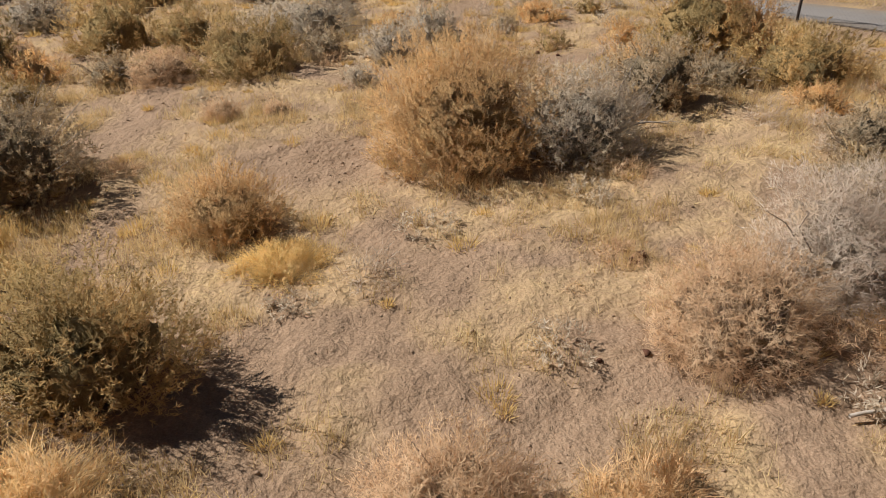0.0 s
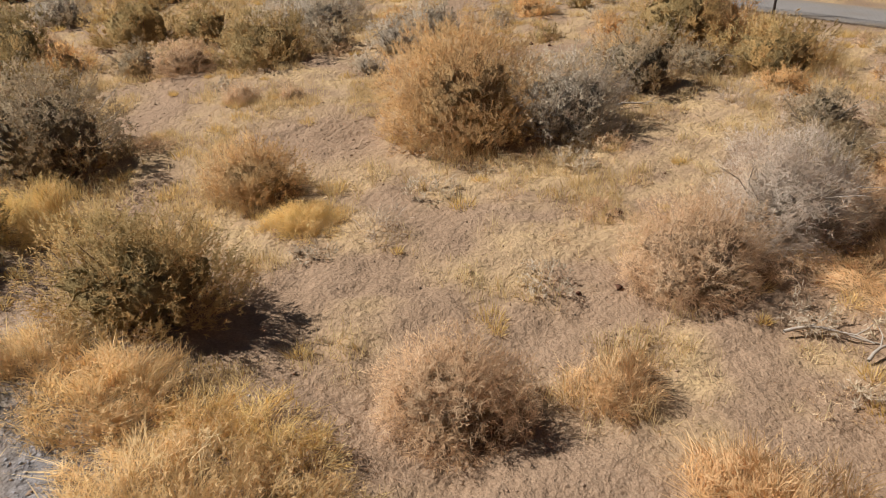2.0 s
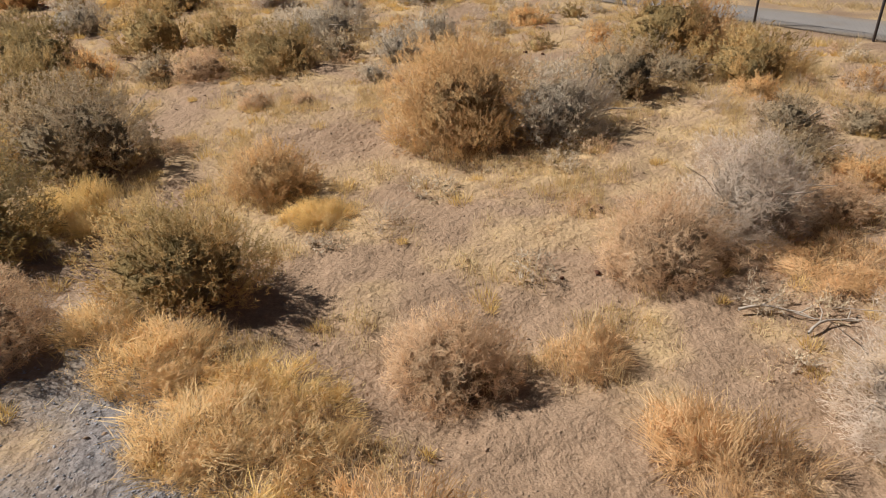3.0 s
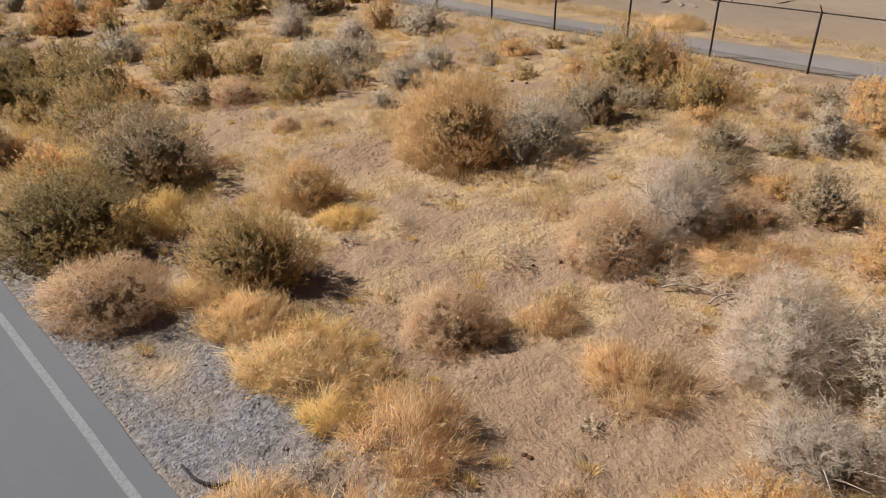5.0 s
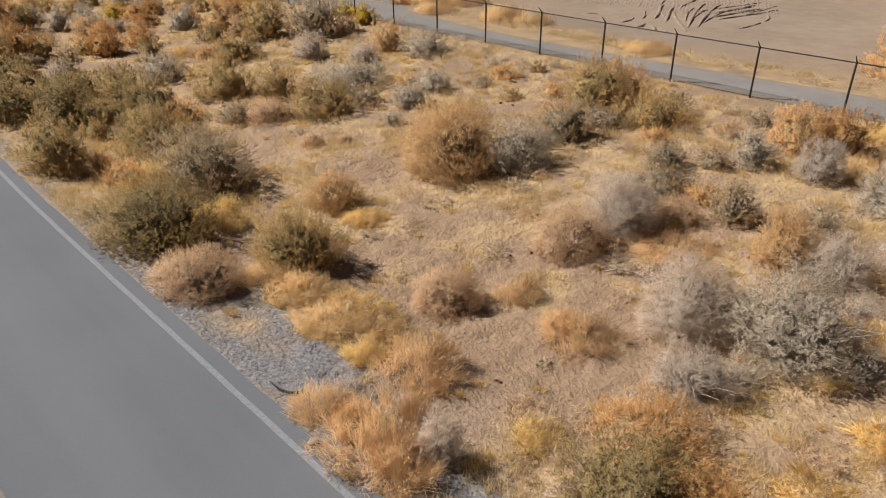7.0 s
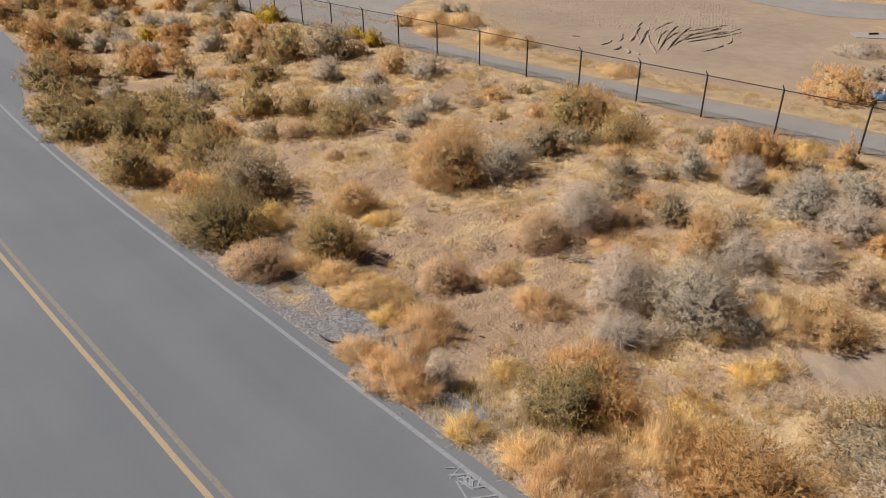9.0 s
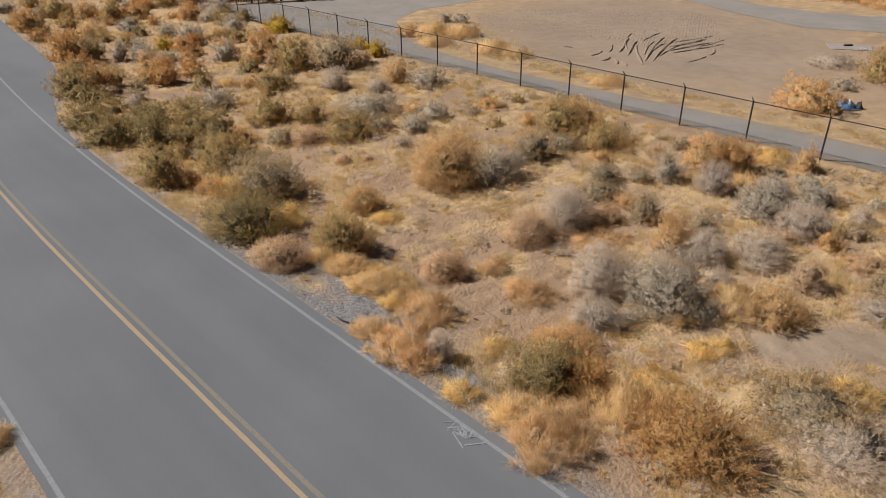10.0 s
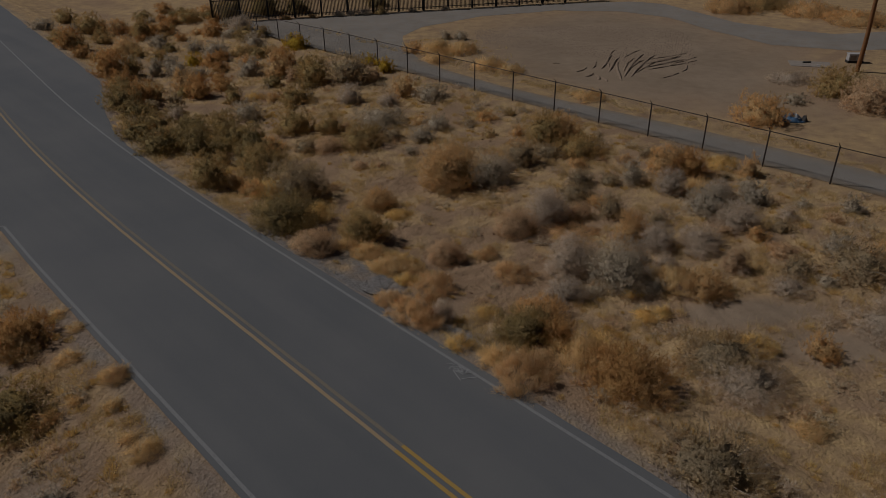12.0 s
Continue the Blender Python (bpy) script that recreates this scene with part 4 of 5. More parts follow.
for place in (
    (1.37, -1.22, 0.37, 0.15, "gold"), (6.6, -1.01, 0.34, 0.15, "gold"), (-1.72, -0.95, 0.39, 0.37, "tan"), (7.18, -0.84, 0.26, 0.26, "gold"),
    (6.44, 0.33, 0.19, 0.24, "gold"), (-0.42, 0.38, 0.72, 0.31, "tan"), (-1.28, 0.62, 0.33, 0.41, "gold"), (-2.19, 1.58, 0.51, 0.15, "pale"),
    (-1.16, 1.58, 0.42, 0.15, "pale"), (-1.85, 1.62, 0.76, 0.15, "pale"), (2.56, 1.65, 0.57, 0.72, "tan"), (2.21, 1.92, 0.35, 0.69, "tan"),
    (-1.42, 2.19, 0.52, 0.15, "gold"), (-1.97, 2.39, 0.33, 0.15, "gold"), (-2.89, 2.66, 0.6, 0.22, "pale"), (-2.74, 2.73, 0.47, 0.15, "pale"),
    (-3.61, 3.15, 0.35, 0.25, "pale"), (1.57, 3.24, 0.37, 0.64, "tan"),
):
    grass_tuft(*place)
for place in (
    (5.21, 5, 0.8, 0.15, "tan"), (-5.28, 6.08, 0.68, 0.79, "gold"), (-1.82, 6.7, 0.48, 0.15, "gold"), (-1.94, 6.7, 0.46, 0.18, "gold"),
    (-7.62, 8.33, 0.85, 0.69, "gold"), (11.25, 8.35, 0.68, 0.45, "pale"), (-9.77, 8.92, 0.58, 0.62, "pale"),
    (12.96, 10.77, 0.66, 0.49, "gold"), (-17.19, 16.44, 0.57, 0.74, "pale"),
    (8.66, 21.67, 0.9, 0.34, "pale"), (-11.92, 23.1, 0.57, 0.46, "gold"), (4.46, 27.72, 0.84, 0.38, "pale"), (3.01, 28.68, 1.02, 0.86, "pale"),
    (-0.48, 30.83, 0.99, 0.4, "pale"), (1.25, 33.27, 1.13, 0.79, "pale"),
):
    grass_tuft(*place)
for place in (
    (-0.69, 33.41, 1.23, 0.95, "pale"), (-15.37, 34.64, 0.97, 1.36, "pale"), (-13.53, 34.67, 0.71, 1.1, "pale"), (-24.99, 35.46, 1.16, 1.12, "pale"),
):
    grass_tuft(*place)


# ---- low dry grass over the pasture: countless, one sheet of blades ----
def dry_grass():
    g = np.random.default_rng(23)
    n = 900000
    x, y = g.uniform(-34, 22, n), g.uniform(-12, 42, n)
    u, v = to_road(x, y)
    w = v - flare(u)
    near = np.clip(1.1 - np.hypot(x - 1, y - 3) / 26, 0.12, 0.75)
    grown = straw_cover(x, y) * np.clip((value_noise(x, y, 0.55, 61) + 0.35 * value_noise(x, y, 0.21, 63) - 0.66) * 6.0, 0.04, 2.0)
    stone = np.exp(-((w + 1.3) / 1.1) ** 2) * np.clip(1 - np.abs(u + 3.2) / 6, 0, 1)
    ok = (g.random(n) < grown * near * (1 - 0.9 * np.clip(stone * 1.5, 0, 1))) & ((w > -2.2) | ((w < -9.9) & (u > MOUTH_LEFT))) & ((v < 17.6) | ((v > 20.9) & (v < 22.5)) | ((v > 21.5) & (np.hypot(x - 0, y - 33) < 5)))
    x, y = x[ok], y[ok]
    m, per = len(x), 5
    far = np.clip(np.hypot(x, y - 2) / 12, 1, 2.2)
    tall = g.uniform(0.06, 0.24, m) * (0.7 + 0.8 * value_noise(x, y, 1.7, 62))
    foot = np.stack([x, y, land(x, y) - 0.01], 1)[:, None] + np.concatenate([g.normal(0, 0.035, (m, per, 2)), np.zeros((m, per, 1))], 2)
    lean = np.concatenate([g.normal(0, 0.06, (m, per, 2)), np.zeros((m, per, 1))], 2)
    tip = foot + lean + [0, 0, 1] * (tall[:, None] * g.uniform(0.4, 1.2, (m, per)))[..., None]
    side = unit(np.cross(tip - foot, g.normal(size=tip.shape))) * (g.uniform(0.0022, 0.0052, (m, per)) * far[:, None])[..., None]
    verts = np.stack([foot - side, foot + side, tip], 2).reshape(-1, 3)
    tagged(new("dry_grass", mesh("dry_grass", verts, np.arange(len(verts)).reshape(-1, 3), LEAF["grass"])), "short straw-yellow dry grass over the pasture", "grass", kind="stuff")


dry_grass()


def grass_mounds():
    """Low rounded mounds of golden grass, a hand to a foot across, past counting: one sheet."""
    g = np.random.default_rng(67)
    n = 7600
    x, y = g.uniform(-20, 15, n), g.uniform(-14, 22, n)
    u, v = to_road(x, y)
    w = v - flare(u)
    thick = 0.05 + 0.16 * (value_noise(x, y, 1.9, 68) > 0.55) + 0.5 * np.exp(-((x - 7.2) / 1.9) ** 2 - ((y + 0.7) / 0.9) ** 2) + 0.4 * np.exp(-((x + 4.6) / 1.2) ** 2 - ((y - 9.6) / 2.6) ** 2) + 0.3 * np.exp(-((x - 8.6) / 1.6) ** 2 - ((y - 5.6) / 0.8) ** 2)
    verge = (w < -10.0) & (u > MOUTH_LEFT + 0.3)
    thick = np.where(verge, 0.10 + 0.75 * (value_noise(x, y, 0.9, 69) > 0.55), thick)
    ok = ((w > -1.7) | verge) & (v < 17.2) & (g.random(n) < thick * (1 - 0.8 * bare(x, y)))
    x, y = x[ok], y[ok]
    m, per = len(x), 110
    r = g.uniform(0.07, 0.20, m)
    turn, dist = g.uniform(0, 6.283, (m, per)), np.sqrt(g.random((m, per))) * r[:, None]
    out = np.stack([np.cos(turn), np.sin(turn)], -1)
    foot = np.concatenate([np.stack([x, y], 1)[:, None] + out * dist[..., None], np.repeat(land(x, y)[:, None, None] - 0.01, per, 1)], 2)
    tall = r[:, None] * (1.15 - 0.6 * (dist / r[:, None]) ** 2) * g.uniform(0.6, 1.25, (m, per))
    tip = foot + np.concatenate([out * (dist * 0.55)[..., None] + g.normal(0, 0.025, (m, per, 2)), tall[..., None]], 2)
    far = np.clip(np.hypot(x, y - 2) / 10, 1, 2.0)
    side = unit(np.cross(tip - foot, g.normal(size=tip.shape))) * (g.uniform(0.0028, 0.0060, (m, per)) * far[:, None])[..., None]
    verts = np.stack([foot - side, foot + side, tip], 2).reshape(-1, 3)
    tagged(new("grass_mounds", mesh("grass_mounds", verts, np.arange(len(verts)).reshape(-1, 3), LEAF["tuft_gold"])), "low golden mounds of dry grass on bare earth", "grass", kind="stuff")


grass_mounds()


def low_scrub():
    """Knee-high and lower scrub between the shrubs, past counting: one sheet for each kind."""
    g = np.random.default_rng(41)
    n = 5800
    x, y = g.uniform(-36, 19, n), g.uniform(-9, 46, n)
    u, v = to_road(x, y)
    w = v - flare(u)
    ok = ((w > -1.6) | ((w < -10.8) & (u > MOUTH_LEFT + 0.5))) & (v < fence_v(u) - 0.4) & (g.random(n) < 0.55 * (1 - bare(x, y)) * (0.25 + 1.1 * value_noise(x, y, 2.6, 77)) * np.where(w < -10, 2.4, np.clip(0.6 + 0.05 * x, 0.35, 1)))
    x, y = x[ok], y[ok]
    pick = g.random(len(x)) + 0.030 * np.clip(x, -6, 10)
    kinds = np.where(pick < 0.42, 0, np.where(pick < 0.58, 1, np.where(pick < 0.85, 2, 3)))
    for k, kind in enumerate(("heads", "tumble", "grey", "dead")):
        verts, count = [], 0
        for cx, cy in zip(x[kinds == k], y[kinds == k]):
            r = g.uniform(0.12, 0.42)
            coarse = min(2.4, max(1.0, math.hypot(cx, cy - 2) / 9))
            p, out = lobed_points(int(HABIT[kind][0] * 0.5 * (2.2 * r * r) * coarse ** -1.35) + 12, r, r * g.uniform(0.5, 0.95), g)
            verts.append(sprigs(kind, p, out, coarse, g)[0] + [cx, cy, float(land(cx, cy)) - 0.02])
        verts = np.concatenate(verts)
        label = ("low tan scrub", "low pinkish dried weeds", "low pale grey scrub", "low bleached dead scrub")[k] + " between the shrubs"
        tagged(new("low_scrub", mesh("low_scrub", verts, np.arange(len(verts)).reshape(-1, 3), LEAF[kind])), label, "scrub", kind="stuff")


low_scrub()


def pebbles(name, x, y, size, mat, label, category, g):
    """Many small uneven stones, each an eight-sided lump."""
    m = len(x)
    d = np.array([(1, 0, 0), (0, 1, 0), (-1, 0, 0), (0, -1, 0), (0, 0, 0.6), (0, 0, -0.6)], float)
    shape = d[None] * g.uniform(0.6, 1.3, (m, 6, 1)) + g.normal(0, 0.16, (m, 6, 3))
    w = g.uniform(0, 6.3, m)
    rot = np.stack([np.stack([np.cos(w), -np.sin(w), 0 * w], 1), np.stack([np.sin(w), np.cos(w), 0 * w], 1), np.tile([0, 0, 1.0], (m, 1))], 1)
    verts = np.einsum("mij,mkj->mki", rot, shape) * size[:, None, None] + np.stack([x, y, land(x, y) + size * 0.12], 1)[:, None]
    tri = np.array([(0, 1, 4), (1, 2, 4), (2, 3, 4), (3, 0, 4), (1, 0, 5), (2, 1, 5), (3, 2, 5), (0, 3, 5)])
    faces = (np.arange(m) * 6)[:, None, None] + tri[None]
    tagged(new(name, mesh(name, verts, faces.reshape(-1, 3), mat)), label, category, kind="stuff")


def stones_and_clods():
    g = np.random.default_rng(31)
    u, w = g.uniform(-11, 6, 22000), -2.28 + np.abs(g.normal(0, 1.25, 22000))
    x, y = from_road(u, w)
    ok = (g.random(22000) < np.clip(1.25 - np.minimum(np.abs(u + 3.4) / 6.0, 0.3 + np.abs(u - 2.2) / 2.2), 0.03, 1) * (0.2 + 1.2 * value_noise(x, y, 0.7, 21))) & (w < 0.9)
    x, y = x[ok], y[ok]
    pebbles("shoulder_gravel", x, y, 0.004 + 0.014 * g.random(len(x)) ** 2.2, MAT_STONE, "loose grey gravel on the road's shoulder", "gravel", g)
    n = 26000
    x, y = g.uniform(-12, 14, n), g.uniform(-3, 18, n)
    u, v = to_road(x, y)
    keep = (v > -1.5) & (v < 17) & (g.random(n) < 0.03 + 0.16 * bare(x, y) + 0.5 * np.exp(-((x + 2.4) / 1.6) ** 2 - ((y - 9.9) / 1.4) ** 2) + 0.3 * (value_noise(x, y, 1.4, 71) > 0.62))
    x, y = x[keep], y[keep]
    pebbles("earth_clods", x, y, (0.006 + 0.022 * g.random(len(x)) ** 2) * g.uniform(0.7, 1.3, len(x)) * (1 + 0.35 * np.exp(-((x + 2.4) / 1.6) ** 2 - ((y - 9.9) / 1.4) ** 2)), MAT_CLOD, "trodden brown clods of earth", "earth", g)


stones_and_clods()


# ---- fences ----
def chain_link_fence():
    root = tagged(new("chain_link_fence"), "dark weathered chain-link fence with angled post tops", "fence")
    gap, tall = 3.05, 1.74
    us = np.array([-9.29 + (gap * k if k < 0 else 3.0 * k) for k in range(-12, 11)])
    xy = np.array([from_road(u, fence_v(u)) for u in us])
    along = unit(xy[-1] - xy[0])
    out = np.array([-along[1], along[0]]) * -1
    v, f = tubes([(0, 0, -0.3), (0, 0, tall)], [(0, 0, tall), (-0.16, -0.16, tall + 0.2)], [0.036, 0.022], [0.036, 0.014], 8)
    cap = np.array([(8, 9, 10, 11), (12, 13, 14, 15)])
    post = mesh("post", v, np.concatenate([f, cap]), MAT_STEEL)
    z = [float(land(*p)) for p in xy]
    for (x, y), h in zip(xy, z):
        part("post", post, root).location = (x, y, h)
    for k in range(len(xy) - 1):
        a, b = np.array([*xy[k], z[k]]), np.array([*xy[k + 1], z[k + 1]])
        v, f = tubes([a + [0, 0, tall - 0.03]], [b + [0, 0, tall - 0.03]], 0.021, 0.021, 6)
        part("top_rail", mesh("top_rail", v, f, MAT_STEEL), root)
        v, f = tubes([a + [0, 0, 0.06]], [b + [0, 0, 0.06]], 0.006, 0.006, 3)
        part("bottom_wire", mesh("bottom_wire", v, f, MAT_STEEL), root)
        # the net: wires slanting both ways
        lift, pitch, starts, ends = tall - 0.1, 0.095, [], []
        for s in np.arange(-lift, gap, pitch):
            for flip in (0, 1):
                lo, hi = max(0.0, -s), min(lift, gap - s)
                if hi - lo < 0.05:
                    continue
                p0, p1 = s + lo, s + hi
                if flip:
                    p0, p1 = gap - p0, gap - p1
                starts.append(a + (b - a) * p0 / gap + [0, 0, 0.06 + lo])
                ends.append(a + (b - a) * p1 / gap + [0, 0, 0.06 + hi])
        v, f = tubes(starts, ends, 0.0024, 0.0024, 3)
        part("wire_net", mesh("wire_net", v, f, MAT_WIRE), root, "dull galvanised wire net")


chain_link_fence()


def picket_fence():
    root = tagged(new("picket_fence"), "black iron picket fence with square posts", "fence")
    a, b = np.array([-20.9, 45.3]), np.array([15.8, 54.8])
    d, length = unit(b - a), np.linalg.norm(b - a)
    turn = math.atan2(d[1], d[0])
    bm = box(bmesh.new(), 0.17, 0.17, 2.15, bevel=0.01)
    box(bm, 0.21, 0.21, 0.04, (0, 0, 2.15))
    post = solid("post", bm, MAT_IRON)
    bm = box(bmesh.new(), 0.056, 0.030, 1.86)
    picket = solid("picket", bm, MAT_IRON)
    gap = 2.42
    for k in range(int(length / gap) + 1):
        p = part("post", post, root)
        p.matrix_local = pose(*(a + d * gap * k), 0, 0, 0, math.degrees(turn))
    for k in range(int(length / 0.13)):
        if (k * 0.13) % gap < 0.07 or (k * 0.13) % gap > gap - 0.07:
            continue
        p = part("picket", picket, root)
        p.matrix_local = pose(*(a + d * (0.13 * k)), 0.08, 0, 0, math.degrees(turn))
    for h in (0.25, 1.75):
        bm = box(bmesh.new(), length, 0.05, 0.06, (length / 2, 0.035, h))
        p = part("rail", solid("rail", bm, MAT_IRON), root)
        p.matrix_local = pose(*a, 0, 0, 0, math.degrees(turn))


picket_fence()

# dark bushes behind the picket fence, and weeds and debris along its foot
for s, back, r, h in ((1.5, 2.2, 1.5, 1.7), (4.6, 2.6, 1.8, 1.9), (7.6, 2.4, 1.4, 1.5), (15.5, 3.4, 1.2, 1.1)):
    shrub("green", -20.9 + 0.968 * s - 0.251 * back, 45.3 + 0.251 * s + 0.968 * back, r, h)
for s, back, r, h in ((6.3, -0.55, 0.5, 0.35), (8.8, -0.5, 0.42, 0.3), (11.2, -0.45, 0.55, 0.4), (12.4, -0.5, 0.45, 0.45), (13.6, -0.45, 0.6, 0.5), (15.1, -0.6, 0.65, 0.7), (18.2, -0.45, 0.4, 0.3), (21.4, -0.45, 0.45, 0.3)):
    shrub("olive" if r > 0.62 else "dead" if s > 11 else "tan", -20.9 + 0.968 * s - 0.251 * back, 45.3 + 0.251 * s + 0.968 * back, r, h)


# ---- things beyond the fence ----
def utility_pole():
    root = tagged(new("utility_pole"), "tall brown weathered wooden utility pole", "utility pole")
    hs = np.linspace(-0.5, 10.5, 12)
    pts = np.array([(0.03 * math.sin(h), 0.02 * math.cos(1.3 * h), h) for h in hs])
    rad = np.interp(hs, [0, 10.5], [0.145, 0.10])
    verts, faces = [], []
    for k in range(12):
        for s in range(12):
            w = 2 * math.pi * s / 12
            verts.append(pts[k] + rad[k] * (1 + 0.03 * math.sin(5 * w)) * np.array([math.cos(w), math.sin(w), 0]))
            if k:
                faces.append((12 * (k - 1) + s, 12 * (k - 1) + (s + 1) % 12, 12 * k + (s + 1) % 12, 12 * k + s))
    part("shaft", mesh("shaft", verts, faces, MAT_POLE, True), root)
    bm = bmesh.new()
    bmesh.ops.create_cone(bm, cap_ends=True, segments=12, radius1=0.11, radius2=0.10, depth=0.05, matrix=Matrix.Translation(pts[-1]))
    part("cap", solid("cap", bm, MAT_DARK), root)
    root.location = (27.46, 27.07, 0)


utility_pole()


def concrete_pad():
    root = tagged(new("concrete_pad"), "pale concrete pad with a dark slot", "slab")
    bm = box(bmesh.new(), 2.7, 1.5, 0.10, (0, 0, -0.06), 0, 0.02)
    part("slab", solid("slab", bm, MAT_CONCRETE), root)
    bm = box(bmesh.new(), 0.55, 0.14, 0.10, (-0.2, 0.25, 0.03), 0.35, 0.01)
    part("slot", solid("slot", bm, MAT_DARK), root, "dark metal slot")
    bm = box(bmesh.new(), 0.35, 0.18, 0.06, (0.5, -0.45, 0.03), -0.1, 0.015)
    part("cover", solid("cover", bm, MAT_BOX), root)
    root.matrix_world = pose(25.27, 29.09, 0.0, 0, 0, -14)


concrete_pad()


def service_cabinet():
    root = tagged(new("service_cabinet"), "low white metal service cabinet on a dark base", "cabinet")
    part("base", solid("base", box(bmesh.new(), 1.05, 0.5, 0.16, bevel=0.01), MAT_DARK), root, "dark steel base")
    part("body", solid("body", box(bmesh.new(), 1.0, 0.45, 0.42, (0, 0, 0.16), 0, 0.02), MAT_BOX), root)
    part("lid", solid("lid", box(bmesh.new(), 1.08, 0.52, 0.05, (0, 0, 0.58), 0, 0.015), MAT_BOX), root)
    part("door", solid("door", box(bmesh.new(), 0.40, 0.02, 0.30, (-0.22, -0.235, 0.21), 0, 0.005), MAT_CONCRETE), root)
    root.matrix_world = pose(28.48, 29.51, 0, 0, 0, -4)


service_cabinet()


def crumpled(name, sx, sy, h, mat, seed):
    """A crumpled sheet lying on a heap."""
    bm = bmesh.new()
    bmesh.ops.create_grid(bm, x_segments=22, y_segments=16, size=0.5)
    for v in bm.verts:
        x, y = v.co.x * 2, v.co.y * 2
        r = min(1.0, math.hypot(x, y))
        v.co = Vector((v.co.x * sx * (1 + 0.15 * math.sin(4 * y)), v.co.y * sy * (1 + 0.15 * math.sin(3 * x + 1)), 0.02 + h * (1 - r * r) * (0.5 + float(value_noise(x + seed, y, 0.4, 81))) + 0.12 * h * float(value_noise(x, y + seed, 0.14, 82))))
    made = bmesh.ops.extrude_face_region(bm, geom=bm.faces[:])["geom"]
    bmesh.ops.translate(bm, vec=(0, 0, -0.02), verts=[g for g in made if isinstance(g, bmesh.types.BMVert)])
    return solid(name, bm, mat, True)


def dumped_tarpaulin():
    root = tagged(new("dumped_tarpaulin"), "crumpled blue tarpaulin dumped beside a dry shrub", "tarpaulin")
    part("sheet", crumpled("sheet", 1.3, 0.7, 0.32, MAT_TARP, 1.0), root)
    pale = part("torn_sheet", crumpled("torn_sheet", 0.6, 0.35, 0.22, MAT_TARP_PALE, 4.0), root, "pale torn plastic sheet")
    pale.location = (0.15, 0.02, 0.16)
    dark = part("dark_bundle", crumpled("dark_bundle", 0.35, 0.35, 0.24, MAT_DARK, 7.0), root, "dark plastic bundle")
    dark.location = (0.72, -0.02, 0)
    root.matrix_world = pose(18.86, 17.2, 0.01, 0, 0, -6)


dumped_tarpaulin()


def board_pile():
    root = tagged(new("board_pile"), "pile of red-brown old boards on bare earth", "boards")
    g = random.Random(3)
    for k in range(9):
        bm = box(bmesh.new(), g.uniform(1.5, 2.2), 0.16, 0.05, bevel=0.006)
        p = part("board", solid("board", bm, MAT_BOARD), root)
        p.matrix_local = pose(g.uniform(-0.15, 0.15), (k % 3) * 0.2 - 0.2 + g.uniform(-0.03, 0.03), 0.052 * (k // 3), 0, 0, g.uniform(-5, 5))
    root.matrix_world = pose(25.32, 18.66, 0.01, 0, 0, 12)


board_pile()


def tyre_rut(ax, ay, bx, by, wide, tall):
    """A ridge of sand thrown up beside a wheel's track."""
    steps, across = 40, 7
    a, b = np.array([ax - 0.9, ay - 0.4]), np.array([bx - 0.9, by - 0.4])
    d = unit(b - a)
    side = np.array([-d[1], d[0]])
    verts, faces = [], []
    for k in range(steps):
        s = k / (steps - 1)
        c = a + (b - a) * s + side * 0.25 * math.sin(2.2 * s + ax)
        crest = 0.27 * tall * min(1, 6 * s, 6 * (1 - s)) * (0.45 + 0.9 * float(value_noise(ax + s * 9, ay, 0.9, 91)))
        for q in range(across):
            e = q / (across - 1) * 2 - 1
            rough = 0.05 * float(value_noise(c[0] + e, c[1], 0.12, 92)) * (1 - e * e)
            verts.append((*(c + side * (e * wide / 4.4 + 0.02 * math.sin(9 * s + q))), 0.004 - 0.02 * abs(e) + rough + crest * max(0, 1 - e * e) ** 1.2))
            if k and q:
                i = k * across + q
                faces.append((i - across - 1, i - across, i, i - 1))
    tagged(new("tyre_rut", mesh("tyre_rut", verts, faces, MAT_SAND, True)), "ridge of sand thrown up by wheels on the bare lot", "tyre track", "wheel ruts on the lot")


for rut in ((11.38, 28.81, 13.23, 32.42, 0.5, 0.26), (11.75, 27.98, 13.62, 31.64, 0.5, 0.26), (12.26, 25.78, 13.28, 30.42, 0.45, 0.22), (12.7, 26.59, 15.59, 32.69, 0.5, 0.26), (13.32, 26.59, 16.2, 32.38, 0.5, 0.26),
            (14.57, 28.6, 17.91, 31.31, 0.5, 0.22), (15.16, 29.89, 17.62, 31.98, 0.45, 0.2), (13.85, 28.7, 14.93, 31.02, 0.4, 0.15), (10.05, 26.81, 10.71, 27.64, 0.5, 0.24), (10.63, 26, 10.99, 27.16, 0.5, 0.24), (11.12, 25.66, 11.37, 26.47, 0.4, 0.2), (15.14, 26.13, 16.27, 27.65, 0.4, 0.12), (16.7, 28.01, 17.63, 29.43, 0.4, 0.1), (8.54, 30.1, 8.81, 30.31, 0.4, 0.14)):
    tyre_rut(*rut)
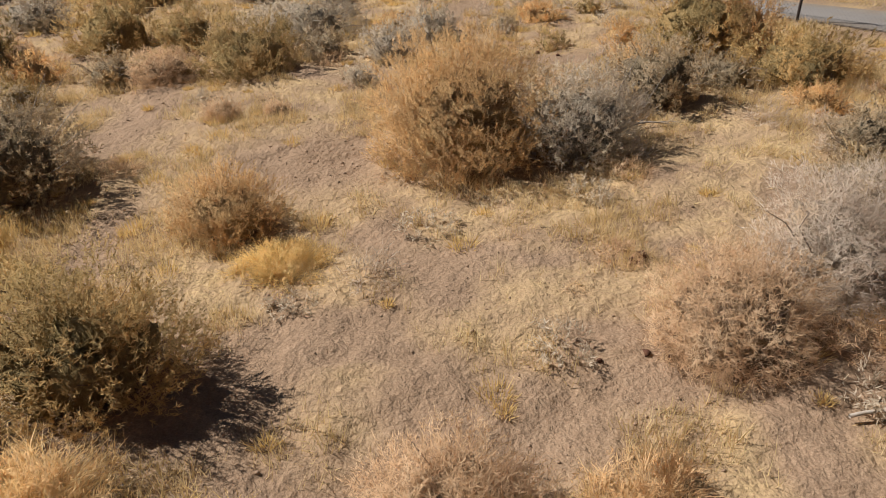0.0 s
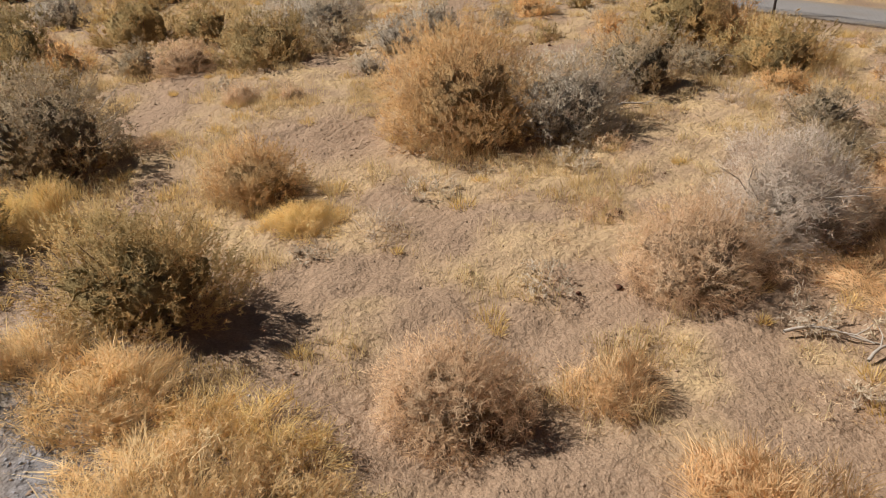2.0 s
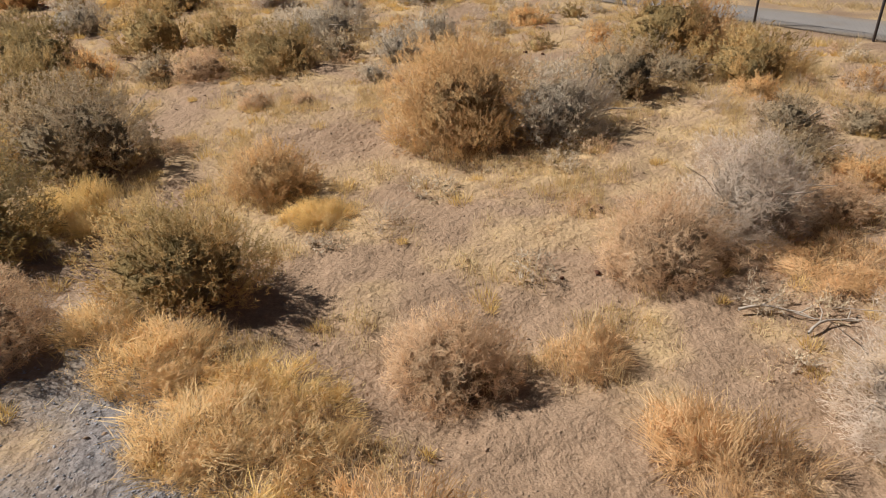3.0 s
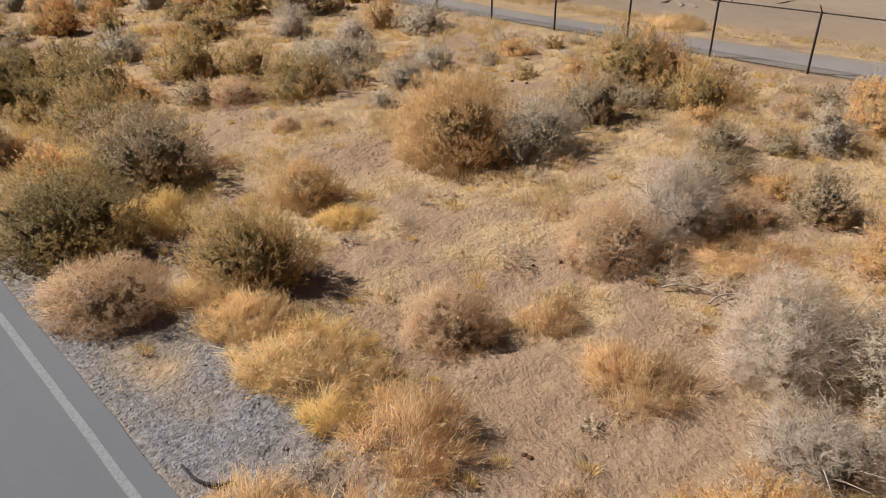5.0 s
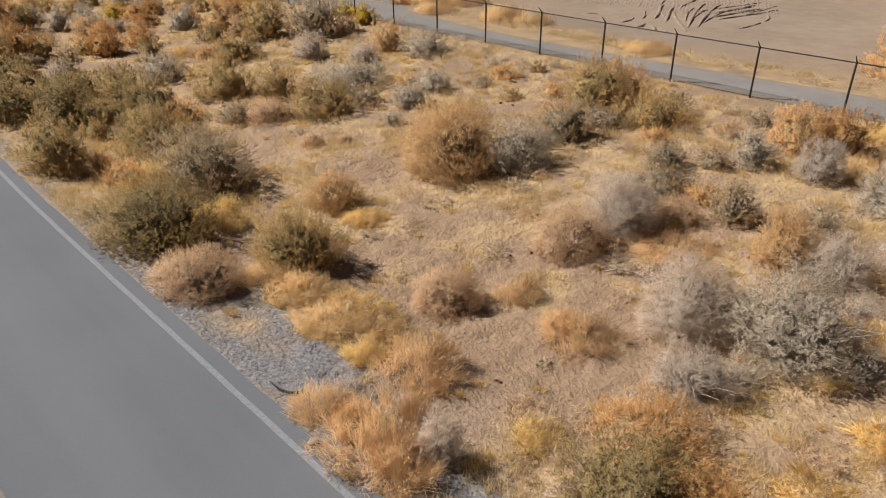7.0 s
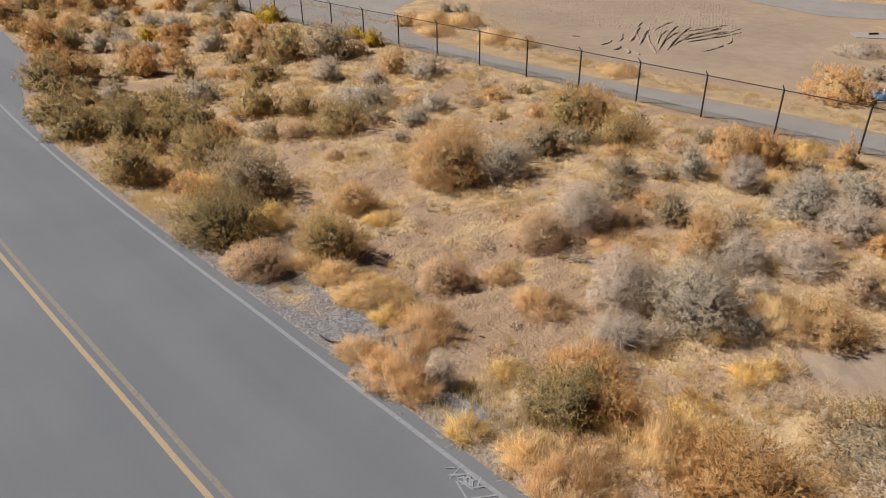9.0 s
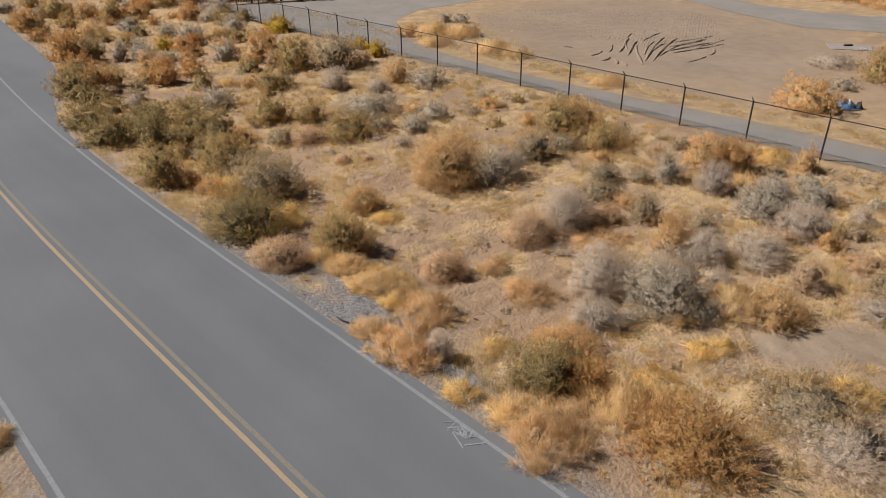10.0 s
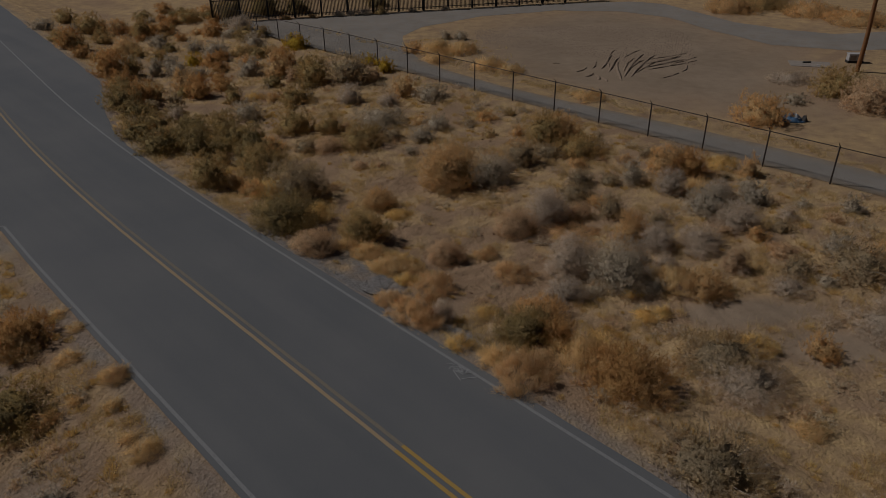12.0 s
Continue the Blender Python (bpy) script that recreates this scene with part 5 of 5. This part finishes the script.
for rut in ((12.12, 29.17, 12.9, 31.4, 0.3, 0.12), (13.09, 27.99, 14.53, 31.45, 0.3, 0.14), (14, 27.54, 15.74, 30.6, 0.3, 0.12), (14.86, 28.24, 17.36, 30.21, 0.3, 0.12), (15.1, 29.92, 17.84, 32.32, 0.3, 0.12), (9.69, 27.98, 10.46, 29.15, 0.3, 0.12),
            (15.95, 29.18, 18.61, 30.9, 0.3, 0.10), (15.34, 31.03, 18.48, 33.1, 0.3, 0.10), (12.27, 30.73, 13.78, 33.87, 0.3, 0.12), (13.92, 31.43, 15.43, 34.13, 0.3, 0.12), (10.76, 28.92, 11.66, 30.71, 0.3, 0.14), (16.75, 30.19, 19.06, 31.8, 0.3, 0.08)):
    tyre_rut(*rut)


def tread_marks():
    """Rows of lugs that heavy tyres pressed into the sand of the lot, past counting."""
    g = np.random.default_rng(57)
    x, y = np.meshgrid(np.arange(2.5, 19.5, 0.21), np.arange(28.6, 43.2, 0.30), indexing="ij")
    x, y = x.ravel(), y.ravel()
    row = np.round((y - 28.6) / 0.30)
    x = x + g.normal(0, 0.035, len(x)) + 0.105 * (row % 2)
    y = y + g.normal(0, 0.03, len(y)) + 0.25 * np.sin(x * 0.35) + 0.03 * x
    low = np.interp(x, [2.5, 9, 11, 13, 19], [36.5, 32.5, 31.5, 29.2, 29.4])
    keep = (x < 17.4 + 0.24 * (y - 29)) & (y > low) & (y < 42.5 - 0.10 * (x - 10) ** 2 / 4) & (g.random(len(x)) < np.clip(2.1 * value_noise(x, y, 2.4, 93) - 0.25, 0.08, 0.95))
    x, y = x[keep], y[keep]
    m = len(x)
    turn = g.normal(0.35, 0.25, m)
    a, c = np.cos(turn), np.sin(turn)
    long, wide, tall = g.uniform(0.06, 0.13, m), g.uniform(0.030, 0.055, m), g.uniform(0.025, 0.065, m)

    def corner(p, q, z):
        return np.stack([x + p * wide * a - q * long * c, y + p * wide * c + q * long * a, np.zeros(m) + z], 1)

    verts = np.stack([corner(-1, -1, -0.01), corner(1, -1, -0.01), corner(1, 1, -0.01), corner(-1, 1, -0.01), corner(0, -0.7, tall), corner(0, 0.7, tall)], 1).reshape(-1, 3)
    tri = np.array([(0, 4, 5), (0, 5, 3), (1, 2, 5), (1, 5, 4), (0, 1, 4), (2, 3, 5)])
    faces = ((np.arange(m) * 6)[:, None, None] + tri[None]).reshape(-1, 3)
    tagged(new("tread_marks", mesh("tread_marks", verts, faces, MAT_SAND, True)), "tyre tread marks pressed into the bare sandy lot", "tyre track", kind="stuff")


tread_marks()


# ---- small things ----
def lump(name, size, flat, mat, seed, detail=2):
    bm = bmesh.new()
    bmesh.ops.create_icosphere(bm, subdivisions=detail, radius=size)
    for v in bm.verts:
        k = 0.75 + 0.5 * noise.noise(v.co / size * 1.3 + Vector((seed, 0, 0))) + 0.15 * noise.noise(v.co / size * 4 + Vector((0, seed, 0)))
        v.co = Vector((v.co.x * k, v.co.y * k, v.co.z * k * flat))
    return solid(name, bm, mat, detail < 2)


def lay(name, me, x, y, z, turn, label, category, group=""):
    ob = tagged(new(name, me), label, category, group)
    ob.matrix_world = pose(x, y, z, 0, 0, turn)
    return ob


x, y = from_road(-0.05, -2.42)
lay("rock", lump("rock", 0.085, 0.55, MAT_ROCK, 2.0), x, y, ROAD_Z + 0.05, 30, "tan rock lying on the asphalt's edge", "rock")


def bent_rod(name, pts, r0, r1, mat):
    pts = np.array(pts, float)
    v, f = tubes(pts[:-1], pts[1:], np.linspace(r0, r1, len(pts))[:-1], np.linspace(r0, r1, len(pts))[1:], 6)
    return mesh(name, v, f, mat)


arc = [(-2.66 + 0.60 * s, -0.30 - 0.55 * s * (1.35 - s), 0.0) for s in np.linspace(0, 1, 12)]
arc = [(px, py, float(land(px, py)) + 0.035) for px, py, _ in arc]
lay("rubber_strip", bent_rod("rubber_strip", arc, 0.013, 0.026, MAT_DARK), 0, 0, 0, 0, "curved strip of black tyre rubber on gravel", "rubber strip")


def fallen_branch(x, y, turn, length):
    root = tagged(new("fallen_branch"), "bleached dead branch lying among the shrubs", "branch", "fallen branches")
    main = [(length * (s - 0.5), 0.06 * math.sin(5 * s), 0.05 + 0.04 * math.sin(4 * s)) for s in np.linspace(0, 1, 8)]
    part("limb", bent_rod("limb", main, 0.020, 0.008, MAT_WOOD), root)
    for k, w in ((2, 0.7), (4, -0.8), (5, 0.6)):
        px, py, pz = main[k]
        part("twig", bent_rod("twig", [(px, py, pz), (px + 0.16 * length, py + 0.12 * w, pz + 0.04), (px + 0.28 * length, py + 0.3 * w, pz + 0.05)], 0.009, 0.004, MAT_WOOD), root)
    root.matrix_world = pose(x, y, float(land(x, y)), 0, 0, turn)


fallen_branch(3.91, 3.96, -8, 0.9)
fallen_branch(4.42, 3.69, 25, 0.8)
fallen_branch(-4.04, 5.79, -40, 0.5)
fallen_branch(9.35, 2.68, -30, 0.9)
fallen_branch(3.36, 10.45, 15, 1.0)
fallen_branch(2.9, 11.0, -35, 0.9)
fallen_branch(9.7, 2.7, 10, 0.9)
for k, (x, y, s) in enumerate(((2.33, 6.63, 0.11), (2.21, 6.57, 0.09), (0.92, 0.33, 0.05), (0.98, 0.26, 0.06), (1.52, 4.87, 0.05), (1.96, 14.9, 0.08), (2.34, 14.49, 0.07), (1.99, 4.96, 0.06), (2.18, 4.91, 0.05))):
    lay("dung_clod", lump("dung_clod", s, 0.6, MAT_DUNG, k * 3.1, 1), x, y, float(land(x, y)) + s * 0.25, k * 40, "dark red-brown dried dung clod on earth", "dung", "dung on the pasture")
